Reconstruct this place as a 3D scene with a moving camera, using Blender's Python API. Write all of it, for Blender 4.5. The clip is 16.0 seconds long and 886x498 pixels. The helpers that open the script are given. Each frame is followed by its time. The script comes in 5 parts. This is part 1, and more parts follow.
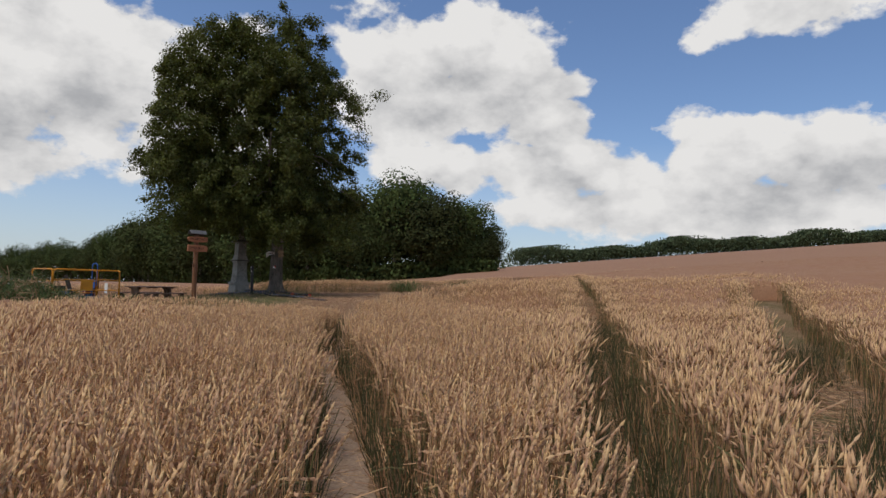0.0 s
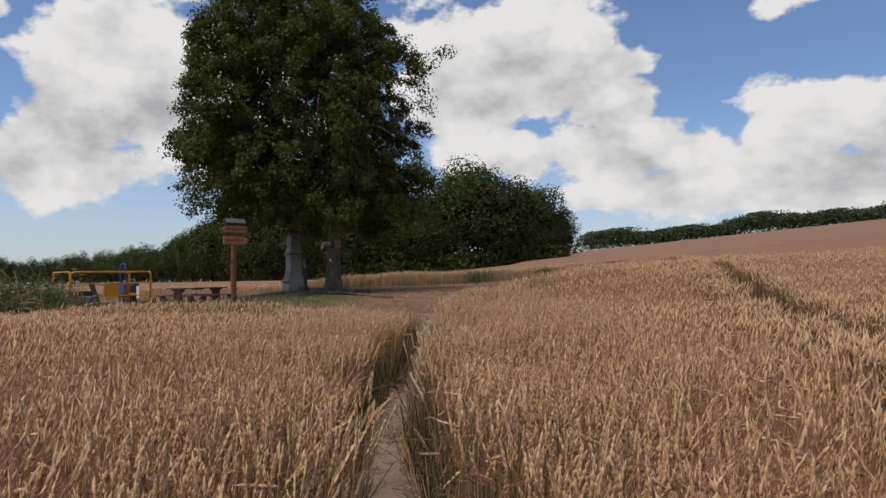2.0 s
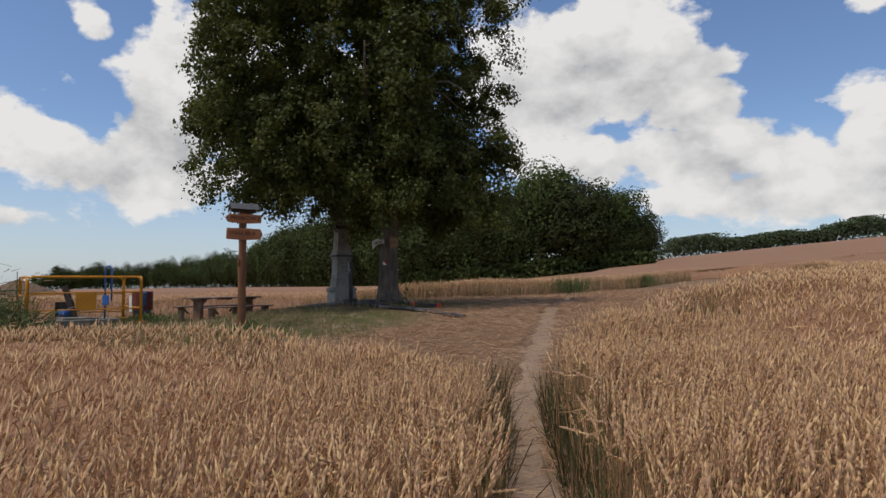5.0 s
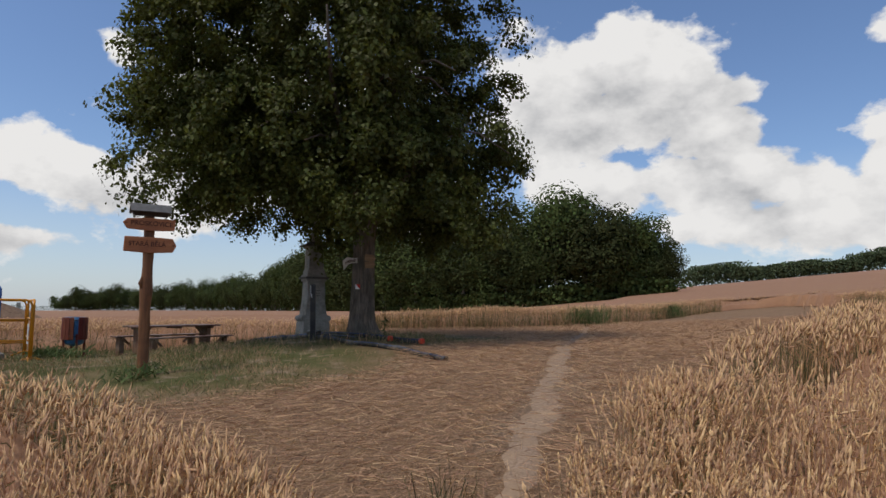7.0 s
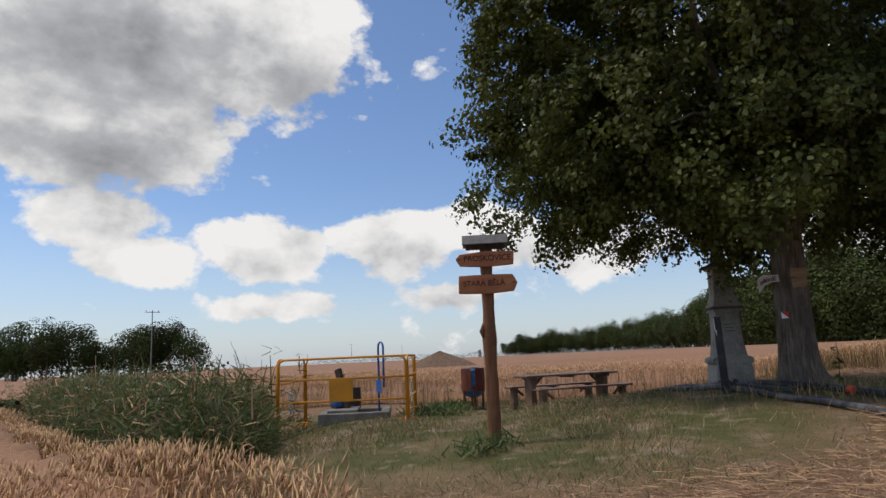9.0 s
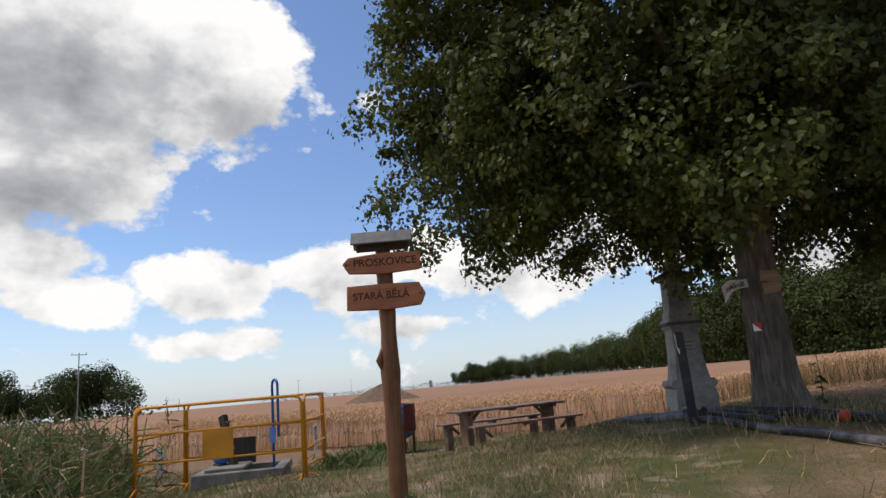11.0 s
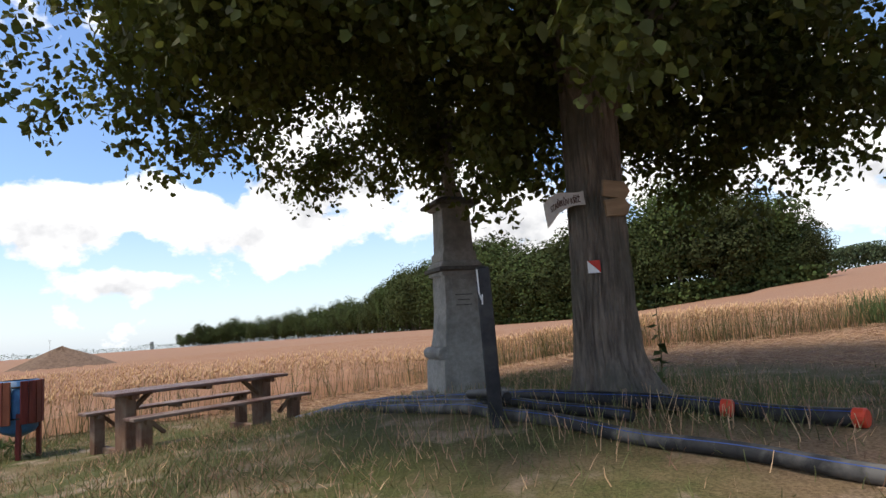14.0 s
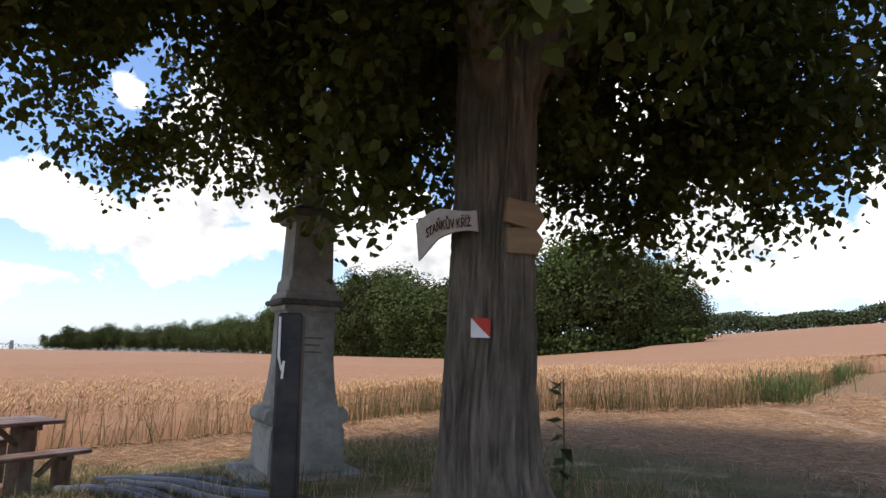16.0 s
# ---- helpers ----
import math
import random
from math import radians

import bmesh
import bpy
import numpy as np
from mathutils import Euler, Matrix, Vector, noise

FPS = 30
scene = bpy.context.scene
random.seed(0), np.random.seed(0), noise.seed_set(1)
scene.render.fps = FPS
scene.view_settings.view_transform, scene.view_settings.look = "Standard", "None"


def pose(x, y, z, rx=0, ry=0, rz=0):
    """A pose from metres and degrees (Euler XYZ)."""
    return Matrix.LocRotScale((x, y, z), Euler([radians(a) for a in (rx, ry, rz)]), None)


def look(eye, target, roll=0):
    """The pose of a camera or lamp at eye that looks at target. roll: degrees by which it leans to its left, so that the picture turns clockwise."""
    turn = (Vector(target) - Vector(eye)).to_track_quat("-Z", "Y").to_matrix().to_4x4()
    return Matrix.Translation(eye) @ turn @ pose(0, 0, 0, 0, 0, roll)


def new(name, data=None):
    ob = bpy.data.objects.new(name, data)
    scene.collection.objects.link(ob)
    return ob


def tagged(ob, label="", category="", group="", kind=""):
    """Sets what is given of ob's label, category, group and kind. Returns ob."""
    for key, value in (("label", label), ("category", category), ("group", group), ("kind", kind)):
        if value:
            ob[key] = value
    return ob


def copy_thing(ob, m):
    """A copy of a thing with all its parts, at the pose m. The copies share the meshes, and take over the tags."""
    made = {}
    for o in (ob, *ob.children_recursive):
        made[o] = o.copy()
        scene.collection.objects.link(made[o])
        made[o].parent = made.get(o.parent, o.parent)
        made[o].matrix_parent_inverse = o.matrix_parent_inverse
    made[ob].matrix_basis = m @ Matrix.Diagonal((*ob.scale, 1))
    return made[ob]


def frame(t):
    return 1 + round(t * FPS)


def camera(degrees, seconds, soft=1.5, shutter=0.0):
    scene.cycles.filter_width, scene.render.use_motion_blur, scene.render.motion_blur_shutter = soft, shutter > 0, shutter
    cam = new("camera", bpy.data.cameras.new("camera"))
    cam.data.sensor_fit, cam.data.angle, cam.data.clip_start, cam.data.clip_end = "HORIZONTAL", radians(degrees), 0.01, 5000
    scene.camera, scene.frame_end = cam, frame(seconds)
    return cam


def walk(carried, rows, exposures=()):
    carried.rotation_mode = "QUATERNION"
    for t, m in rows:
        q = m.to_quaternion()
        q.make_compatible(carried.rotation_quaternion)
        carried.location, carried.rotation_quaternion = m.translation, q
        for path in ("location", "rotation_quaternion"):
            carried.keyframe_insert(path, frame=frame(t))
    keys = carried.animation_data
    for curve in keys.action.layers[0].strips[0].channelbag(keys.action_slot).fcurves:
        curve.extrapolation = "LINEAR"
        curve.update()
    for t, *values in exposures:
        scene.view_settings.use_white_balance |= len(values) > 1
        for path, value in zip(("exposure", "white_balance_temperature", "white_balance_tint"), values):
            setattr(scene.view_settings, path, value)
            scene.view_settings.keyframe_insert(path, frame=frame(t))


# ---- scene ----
cam = camera(70.0, 16.0)
PATH = [
    (0, (12.837, -30.183, 0.759), (12.655, -28.194, 0.875), 1.5),
    (0.5, (12.587, -28.974, 0.764), (12.347, -26.993, 0.894), 0.4),
    (1, (12.311, -27.785, 0.768), (12.001, -25.813, 0.891), -0.4),
    (1.5, (11.984, -26.635, 0.773), (11.638, -24.667, 0.864), -1.0),
    (2, (11.647, -25.498, 0.782), (11.259, -23.538, 0.863), -0.7),
    (2.5, (11.284, -24.395, 0.789), (10.853, -22.446, 0.915), -0.1),
    (3, (10.892, -23.34, 0.789), (10.321, -21.426, 0.902), 0.1),
    (3.5, (10.529, -22.343, 0.79), (9.793, -20.485, 0.873), 0.6),
    (4, (10.28, -21.362, 0.806), (9.677, -19.456, 0.877), -0.3),
    (5.25, (9.98, -19.12, 0.85), (9.36, -17.22, 0.965), -0.3),
    (6.5, (9.837, -16.879, 0.887), (9.193, -14.993, 1.049), -0.2),
    (7, (9.609, -15.996, 0.924), (8.944, -14.118, 1.109), 0.5),
    (7.5, (9.169, -15.041, 1.023), (8.411, -13.202, 1.227), 0.5),
    (8, (8.765, -14.145, 1.037), (7.829, -12.389, 1.241), -0.8),
    (8.5, (8.467, -13.443, 1.069), (7.339, -11.814, 1.342), 0.8),
    (9, (8.38, -13.143, 1.02), (6.741, -12.043, 1.343), -2.4),
    (9.5, (8.236, -12.654, 1.072), (6.656, -11.49, 1.458), -3.9),
    (11.8, (6.028, -10.636, 0.939), (4.568, -9.326, 1.329), -5.0),
    (12, (5.788, -10.374, 0.906), (4.39, -8.995, 1.281), -4.3),
    (12.5, (5.273, -9.815, 0.91), (4.063, -8.262, 1.261), -2.3),
    (13, (4.79, -9.188, 0.9), (3.658, -7.574, 1.238), -2.4),
    (13.5, (4.423, -8.695, 0.901), (3.355, -7.031, 1.2), -3.0),
    (14, (4.215, -8.103, 0.988), (3.273, -6.354, 1.223), -3.8),
    (14.5, (3.963, -7.696, 1.132), (3.078, -5.912, 1.323), -2.8),
    (15, (3.831, -7.131, 1.221), (2.993, -5.329, 1.446), -1.8),
    (15.5, (3.81, -6.611, 1.29), (3.055, -4.778, 1.551), -0.8),
    (16, (3.735, -6.066, 1.253), (3.075, -4.206, 1.578), 1.5),
]
walk(cam, [(t, look(eye, target, roll)) for t, eye, target, roll in PATH], [(0, -0.25), (4, -0.25), (6.5, -0.2), (9.0, -0.1), (12.5, 0.34), (14.5, 0.6), (16, 0.65)])

# ---- light ----
SUN_AZ, SUN_EL = radians(232), radians(63)
sun_way = Vector((math.cos(SUN_EL) * math.cos(SUN_AZ), math.cos(SUN_EL) * math.sin(SUN_AZ), math.sin(SUN_EL)))
sun = new("sun", bpy.data.lights.new("sun", "SUN"))
sun.data.energy, sun.data.angle, sun.data.color = 2.5, radians(10), (1.0, 0.90, 0.76)
sun.matrix_world = look(sun_way * 50, (0, 0, 0))


def link(nt, a, b):
    nt.links.new(a, b)


def node(nt, kind, **inputs):
    n = nt.nodes.new(kind)
    for k, v in inputs.items():
        n.inputs[k].default_value = v
    return n


def mth(nt, op, a, b=None, c=None, clamp=False):
    n = nt.nodes.new("ShaderNodeMath")
    n.operation, n.use_clamp = op, clamp
    for i, v in enumerate((a, b, c)):
        if v is None:
            continue
        if isinstance(v, (int, float)):
            n.inputs[i].default_value = v
        else:
            nt.links.new(v, n.inputs[i])
    return n.outputs[0]


def ramp(nt, fac, stops):
    n = nt.nodes.new("ShaderNodeValToRGB")
    e = n.color_ramp.elements
    while len(e) < len(stops):
        e.new(0.5)
    for el, (p, c) in zip(e, stops):
        el.position, el.color = p, (*c, 1) if len(c) == 3 else c
    nt.links.new(fac, n.inputs[0])
    return n.outputs[0]


def mixc(nt, fac, a, b):
    n = nt.nodes.new("ShaderNodeMix")
    n.data_type = "RGBA"
    for sock, v in ((n.inputs[0], fac), (n.inputs[6], a), (n.inputs[7], b)):
        if isinstance(v, (int, float)):
            sock.default_value = v
        elif isinstance(v, tuple):
            sock.default_value = (*v, 1)
        else:
            nt.links.new(v, sock)
    return n.outputs[2]


# cloud banks: azimuth (left of +y), elevation, half width, half height in degrees, weight
CLOUDS = [
    (36, 16.6, 10.7, 6.5, 0.5), (28, 15, 5.5, 5.3, 0.5), (9, 17.8, 7.1, 6.2, 0.55), (2, 18.9, 7.1, 5.4, 0.52), (-5, 18, 4.6, 1.7, 0.45), (-4, 14.6, 4.2, 2.4, 0.58),
    (5, 10.5, 7.2, 2.5, 0.5), (-5, 10.6, 9.1, 3.0, 0.5), (-19, 11.6, 5.4, 2.8, 0.52), (-27, 10.8, 6.5, 3.2, 0.5), (-15, 7.0, 18, 2.6, 0.46), (-24, 23, 7, 3.0, 0.5),
    (49, 10.1, 4.8, 2.6, 0.52), (41, 13.6, 4.9, 6.1, 0.52), (38, 20, 3.7, 3.5, 0.45), (47, 19.8, 1.8, 2.0, 0.42), (69, 9.9, 2.4, 1.9, 0.5), (60, 10.2, 6.6, 2.8, 0.56),
    (53, 10.6, 4.2, 2.3, 0.5), (84, 29, 18, 8.5, 0.74), (86, 19.4, 11, 4.6, 0.68), (69.5, 27.2, 5.2, 6.0, 0.62), (86, 11.6, 5.2, 2.4, 0.5), (82, 8.3, 4.9, 2.1, 0.5),
    (73, 9.4, 4.6, 2.8, 0.55), (72, 4.6, 6.8, 1.3, 0.46), (44, 9.4, 8.5, 3.3, 0.5), (25, 10.5, 8.8, 5.4, 0.5), (54, 5.1, 5.3, 1.2, 0.42), (110, 14, 14, 7, 0.45),
    # The last three banks are never in view; added for ambient light.
    (8, 42, 10, 6, 0.3), (150, 30, 40, 16, 0.35), (-90, 25, 40, 16, 0.35), (180, 60, 30, 10, 0.2)]
world = bpy.data.worlds.new("sky")
scene.world = world
world.use_nodes = True
wt = world.node_tree
wt.nodes.clear()
sky = wt.nodes.new("ShaderNodeTexSky")
sky.sky_type, sky.sun_disc = "NISHITA", False
sky.sun_elevation, sky.sun_rotation = SUN_EL, radians(90) - SUN_AZ
sky.air_density, sky.dust_density, sky.ozone_density = 1.0, 0.6, 2.0
co = wt.nodes.new("ShaderNodeTexCoord")
sep = wt.nodes.new("ShaderNodeSeparateXYZ")
link(wt, co.outputs["Generated"], sep.inputs[0])
az = mth(wt, "ARCTAN2", mth(wt, "MULTIPLY", sep.outputs[0], -1.0), sep.outputs[1])
el = mth(wt, "ARCSINE", sep.outputs[2])
cover, under = None, None
for a, e, w, h, k in CLOUDS:
    da = mth(wt, "SUBTRACT", az, radians(a))
    da = mth(wt, "WRAP", da, math.pi, -math.pi)
    u = mth(wt, "DIVIDE", da, radians(w))
    v = mth(wt, "DIVIDE", mth(wt, "SUBTRACT", el, radians(e)), radians(h))
    r = mth(wt, "ADD", mth(wt, "MULTIPLY", u, u), mth(wt, "MULTIPLY", v, v))
    g = mth(wt, "MULTIPLY", mth(wt, "POWER", math.e, mth(wt, "MULTIPLY", r, -1.0)), k)
    low = mth(wt, "MULTIPLY", mth(wt, "SUBTRACT", 0.3, mth(wt, "MULTIPLY", v, 0.75)), mth(wt, "MULTIPLY", g, 2.6 if k > 0.6 else 1.3), clamp=True)
    cover = g if cover is None else mth(wt, "MAXIMUM", cover, g)
    under = low if under is None else mth(wt, "MAXIMUM", under, low)
mapn = wt.nodes.new("ShaderNodeMapping")
mapn.inputs["Scale"].default_value = (1, 1, 1.5)
link(wt, co.outputs["Generated"], mapn.inputs[0])
n1 = node(wt, "ShaderNodeTexNoise", Scale=10.0, Detail=11.0, Roughness=0.56)
n2 = node(wt, "ShaderNodeTexNoise", Scale=3.2, Detail=6.0, Roughness=0.55)
link(wt, mapn.outputs[0], n1.inputs["Vector"])
off = node(wt, "ShaderNodeMapping")
off.inputs["Location"].default_value = (sun_way.x * -0.05, sun_way.y * -0.05, -0.09)
link(wt, mapn.outputs[0], off.inputs[0])
n3 = node(wt, "ShaderNodeTexNoise", Scale=10.0, Detail=7.0, Roughness=0.56)
link(wt, off.outputs[0], n3.inputs["Vector"])
link(wt, mapn.outputs[0], n2.inputs["Vector"])
dens = mth(wt, "ADD", mth(wt, "MULTIPLY", n1.outputs[0], 1.0), cover)
dens = mth(wt, "ADD", dens, mth(wt, "MULTIPLY", n2.outputs[0], 0.15))
mask = ramp(wt, mth(wt, "SUBTRACT", dens, 0.31), [(0.42, (0, 0, 0)), (0.51, (1, 1, 1))])
haze = ramp(wt, mth(wt, "SUBTRACT", 0.22, el), [(0.0, (0, 0, 0)), (0.24, (0.6, 0.6, 0.6))])
thick = mth(wt, "ADD", under, mth(wt, "MULTIPLY", mth(wt, "SUBTRACT", n3.outputs[0], n1.outputs[0]), 1.5))
thick = mth(wt, "ADD", thick, mth(wt, "MULTIPLY", mth(wt, "SUBTRACT", n2.outputs[0], 0.5), 0.8))
shade = ramp(wt, mth(wt, "MULTIPLY", thick, 0.72), [(0.015, (7.6, 7.5, 7.4)), (0.23, (6.3, 6.25, 6.25)), (0.5, (4.1, 4.15, 4.3)), (0.95, (2.2, 2.25, 2.4))])
tint = wt.nodes.new("ShaderNodeMix")
tint.data_type, tint.blend_type = "RGBA", "MULTIPLY"
tint.inputs[0].default_value, tint.inputs[7].default_value = 1.0, (0.97, 1.04, 1.18, 1)
link(wt, sky.outputs[0], tint.inputs[6])
skyc = mixc(wt, haze, tint.outputs[2], (5.0, 5.6, 6.5))
full = mixc(wt, mask, skyc, shade)
bg = node(wt, "ShaderNodeBackground", Strength=0.122)
link(wt, full, bg.inputs[0])
wo = wt.nodes.new("ShaderNodeOutputWorld")
link(wt, bg.outputs[0], wo.inputs[0])


# ---- materials ----
def material(name, a, b, size=0.1, rough=0.7, bump=0.3, metal=0.0, stretch=(1, 1, 1), wear=None, wear_size=0.8, translucent=0.0, per_object=0.0, per_island=0.0, spec=0.3):
    """Two-tone grain of the given size, stains of a second colour at a larger size, and fine relief."""
    m = bpy.data.materials.new(name)
    m.use_nodes = True
    nt = m.node_tree
    p = nt.nodes["Principled BSDF"]
    tc = nt.nodes.new("ShaderNodeTexCoord")
    mp = nt.nodes.new("ShaderNodeMapping")
    mp.inputs["Scale"].default_value = stretch
    link(nt, tc.outputs["Object"], mp.inputs[0])
    fine = node(nt, "ShaderNodeTexNoise", Scale=1 / size, Detail=6.0, Roughness=0.65)
    link(nt, mp.outputs[0], fine.inputs["Vector"])
    col = ramp(nt, fine.outputs[0], [(0.3, a), (0.7, b)])
    if wear:
        big = node(nt, "ShaderNodeTexNoise", Scale=1 / wear_size, Detail=5.0, Roughness=0.6)
        link(nt, tc.outputs["Object"], big.inputs["Vector"])
        col = mixc(nt, ramp(nt, big.outputs[0], [(0.46, (0, 0, 0)), (0.64, (0.85, 0.85, 0.85))]), col, wear)
    for amount, kind, out in ((per_object, "ShaderNodeObjectInfo", "Random"), (per_island, "ShaderNodeNewGeometry", "Random Per Island")):
        if amount:
            hsv = nt.nodes.new("ShaderNodeHueSaturation")
            rnd = nt.nodes.new(kind).outputs[out]
            link(nt, mth(nt, "ADD", mth(nt, "MULTIPLY", rnd, amount * 2), 1 - amount), hsv.inputs["Value"])
            link(nt, mth(nt, "ADD", mth(nt, "MULTIPLY", rnd, 0.03), 0.485), hsv.inputs["Hue"])
            link(nt, col, hsv.inputs["Color"])
            col = hsv.outputs[0]
    link(nt, col, p.inputs["Base Color"])
    p.inputs["Roughness"].default_value, p.inputs["Metallic"].default_value = rough, metal
    p.inputs["Specular IOR Level"].default_value = spec
    if bump:
        bp = node(nt, "ShaderNodeBump", Strength=bump, Distance=size * 0.3)
        link(nt, fine.outputs[0], bp.inputs["Height"])
        link(nt, bp.outputs[0], p.inputs["Normal"])
    if translucent:
        tr = nt.nodes.new("ShaderNodeBsdfTranslucent")
        link(nt, col, tr.inputs["Color"])
        mx = node(nt, "ShaderNodeMixShader", Fac=translucent)
        link(nt, p.outputs[0], mx.inputs[1])
        link(nt, tr.outputs[0], mx.inputs[2])
        link(nt, mx.outputs[0], nt.nodes["Material Output"].inputs[0])
    return m


M_EAR = material("ripe_ear", (0.485, 0.285, 0.14), (0.745, 0.490, 0.285), 0.02, 0.75, 0, per_island=0.28, translucent=0.15)
M_STRAW = material("straw", (0.37, 0.205, 0.10), (0.57, 0.350, 0.190), 0.05, 0.7, 0, per_island=0.3, translucent=0.15)
M_GREENSTALK = material("green_stalk", (0.095, 0.095, 0.036), (0.20, 0.175, 0.075), 0.05, 0.7, 0, per_island=0.3, translucent=0.2)
# Darkened version of M_GREENSTALK; holds the shade of the gaps in its colour.
M_SHADEBLADE = material("shade_dark_blade", (0.045, 0.052, 0.022), (0.115, 0.112, 0.048), 0.05, 0.8, 0, per_island=0.3, translucent=0.15)
# Darker than M_STRAW: shade between the stalks is put into the colour.
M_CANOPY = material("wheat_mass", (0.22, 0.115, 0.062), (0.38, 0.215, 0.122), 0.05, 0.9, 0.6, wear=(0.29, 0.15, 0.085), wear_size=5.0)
M_LYING = material("trampled_straw", (0.31, 0.18, 0.10), (0.58, 0.37, 0.225), 0.05, 0.8, 0, per_island=0.3)
M_GRASS = material("grass_blade", (0.075, 0.088, 0.03), (0.20, 0.195, 0.075), 0.2, 0.7, 0, per_island=0.35, translucent=0.25)
M_WEED = material("weed_leaf", (0.060, 0.095, 0.03), (0.15, 0.19, 0.065), 0.1, 0.7, 0, per_island=0.35, translucent=0.25)
M_LEAF = material("lime_leaf", (0.040, 0.054, 0.011), (0.130, 0.142, 0.029), 0.9, 0.6, 0, per_island=0.38, translucent=0.40)
M_WOODLEAF = material("wood_foliage", (0.030, 0.044, 0.012), (0.084, 0.102, 0.027), 6.0, 0.95, 0, per_island=0.16, per_object=0.4, translucent=0.15)
M_FARLEAF = material("far_foliage", (0.05, 0.075, 0.035), (0.085, 0.11, 0.05), 6.0, 0.9, 0, per_island=0.25)
M_BARK = material("bark", (0.06, 0.047, 0.036), (0.26, 0.21, 0.165), 0.05, 0.95, 1.0, stretch=(1, 1, 0.13), wear=(0.09, 0.085, 0.065), wear_size=0.5)
M_STONE = material("sandstone", (0.25, 0.235, 0.205), (0.38, 0.36, 0.325), 0.06, 0.9, 0.5, wear=(0.17, 0.16, 0.145), wear_size=0.45)
M_DARKSTONE = material("weathered_stone", (0.07, 0.065, 0.06), (0.16, 0.15, 0.135), 0.05, 0.95, 0.6)
M_POST = material("varnished_post", (0.10, 0.042, 0.018), (0.27, 0.12, 0.05), 0.06, 0.55, 0.5, stretch=(1, 1, 0.08), wear=(0.07, 0.03, 0.015), wear_size=0.6)
M_BOARD = material("varnished_board", (0.28, 0.10, 0.04), (0.46, 0.19, 0.08), 0.05, 0.5, 0.3, stretch=(0.12, 1, 1), wear=(0.25, 0.09, 0.04), wear_size=0.5)
M_CARVED = material("carved_letter", (0.05, 0.018, 0.01), (0.09, 0.03, 0.016), 0.02, 0.7, 0.1)
M_ROOFTIN = material("roof_tin", (0.10, 0.10, 0.10), (0.17, 0.17, 0.165), 0.1, 0.6, 0.1, metal=0.3)
M_TABLE = material("stained_plank", (0.085, 0.045, 0.032), (0.20, 0.115, 0.08), 0.05, 0.5, 0.4, stretch=(0.12, 1, 1), wear=(0.26, 0.20, 0.165), wear_size=0.4, per_object=0.12)
M_TABLELEG = material("stained_leg", (0.10, 0.05, 0.03), (0.21, 0.12, 0.075), 0.04, 0.7, 0.5, stretch=(1, 1, 0.12), wear=(0.25, 0.19, 0.14), wear_size=0.35)
M_YELLOW = material("yellow_paint", (0.60, 0.245, 0.015), (0.72, 0.31, 0.02), 0.15, 0.45, 0.05, wear=(0.5, 0.2, 0.02), wear_size=0.3)
M_BLUE = material("blue_paint", (0.03, 0.10, 0.33), (0.05, 0.15, 0.42), 0.1, 0.45, 0.05)
M_WHITE = material("white_paint", (0.68, 0.67, 0.64), (0.8, 0.79, 0.77), 0.1, 0.5, 0.05)
M_RED = material("red_paint", (0.45, 0.03, 0.02), (0.55, 0.05, 0.03), 0.1, 0.5, 0.05)
M_BLACK = material("black_plastic", (0.012, 0.012, 0.014), (0.03, 0.03, 0.032), 0.1, 0.45, 0.05, spec=0.2, wear=(0.06, 0.055, 0.05), wear_size=0.25)
M_DUSTYPIPE = material("dusty_pipe", (0.022, 0.022, 0.023), (0.05, 0.05, 0.049), 0.08, 0.65, 0.1, spec=0.15, wear=(0.16, 0.15, 0.135), wear_size=0.3)
M_STRIPE = material("blue_stripe", (0.02, 0.06, 0.24), (0.03, 0.09, 0.32), 0.1, 0.45, 0.0)
M_CAP = material("red_cap", (0.5, 0.045, 0.02), (0.62, 0.07, 0.03), 0.05, 0.45, 0.0)
M_BIN = material("bin_slat", (0.10, 0.022, 0.014), (0.20, 0.045, 0.028), 0.05, 0.6, 0.3, stretch=(1, 1, 0.15), per_object=0.15)
M_BAG = material("blue_bag", (0.03, 0.10, 0.22), (0.05, 0.16, 0.32), 0.08, 0.35, 0.4)
M_CONCRETE = material("concrete", (0.17, 0.16, 0.14), (0.27, 0.255, 0.23), 0.05, 0.9, 0.4, wear=(0.12, 0.115, 0.10), wear_size=0.4)
M_RAWWOOD = material("raw_board", (0.20, 0.13, 0.07), (0.33, 0.22, 0.13), 0.05, 0.7, 0.3, stretch=(0.15, 1, 1))
M_PLAQUE = material("pale_board", (0.42, 0.36, 0.31), (0.56, 0.50, 0.44), 0.06, 0.7, 0.2)
M_EARTH = material("dug_earth", (0.11, 0.07, 0.045), (0.22, 0.145, 0.095), 0.2, 0.95, 0.8)
M_MAST = material("grey_mast", (0.16, 0.155, 0.145), (0.24, 0.235, 0.22), 0.3, 0.8, 0.1)
M_STEEL = material("tarnished_steel", (0.25, 0.25, 0.25), (0.4, 0.4, 0.4), 0.1, 0.45, 0.1, metal=0.8)
M_DARKWOOD = material("dark_beam", (0.035, 0.028, 0.022), (0.08, 0.06, 0.045), 0.06, 0.8, 0.4, stretch=(1, 1, 0.12))


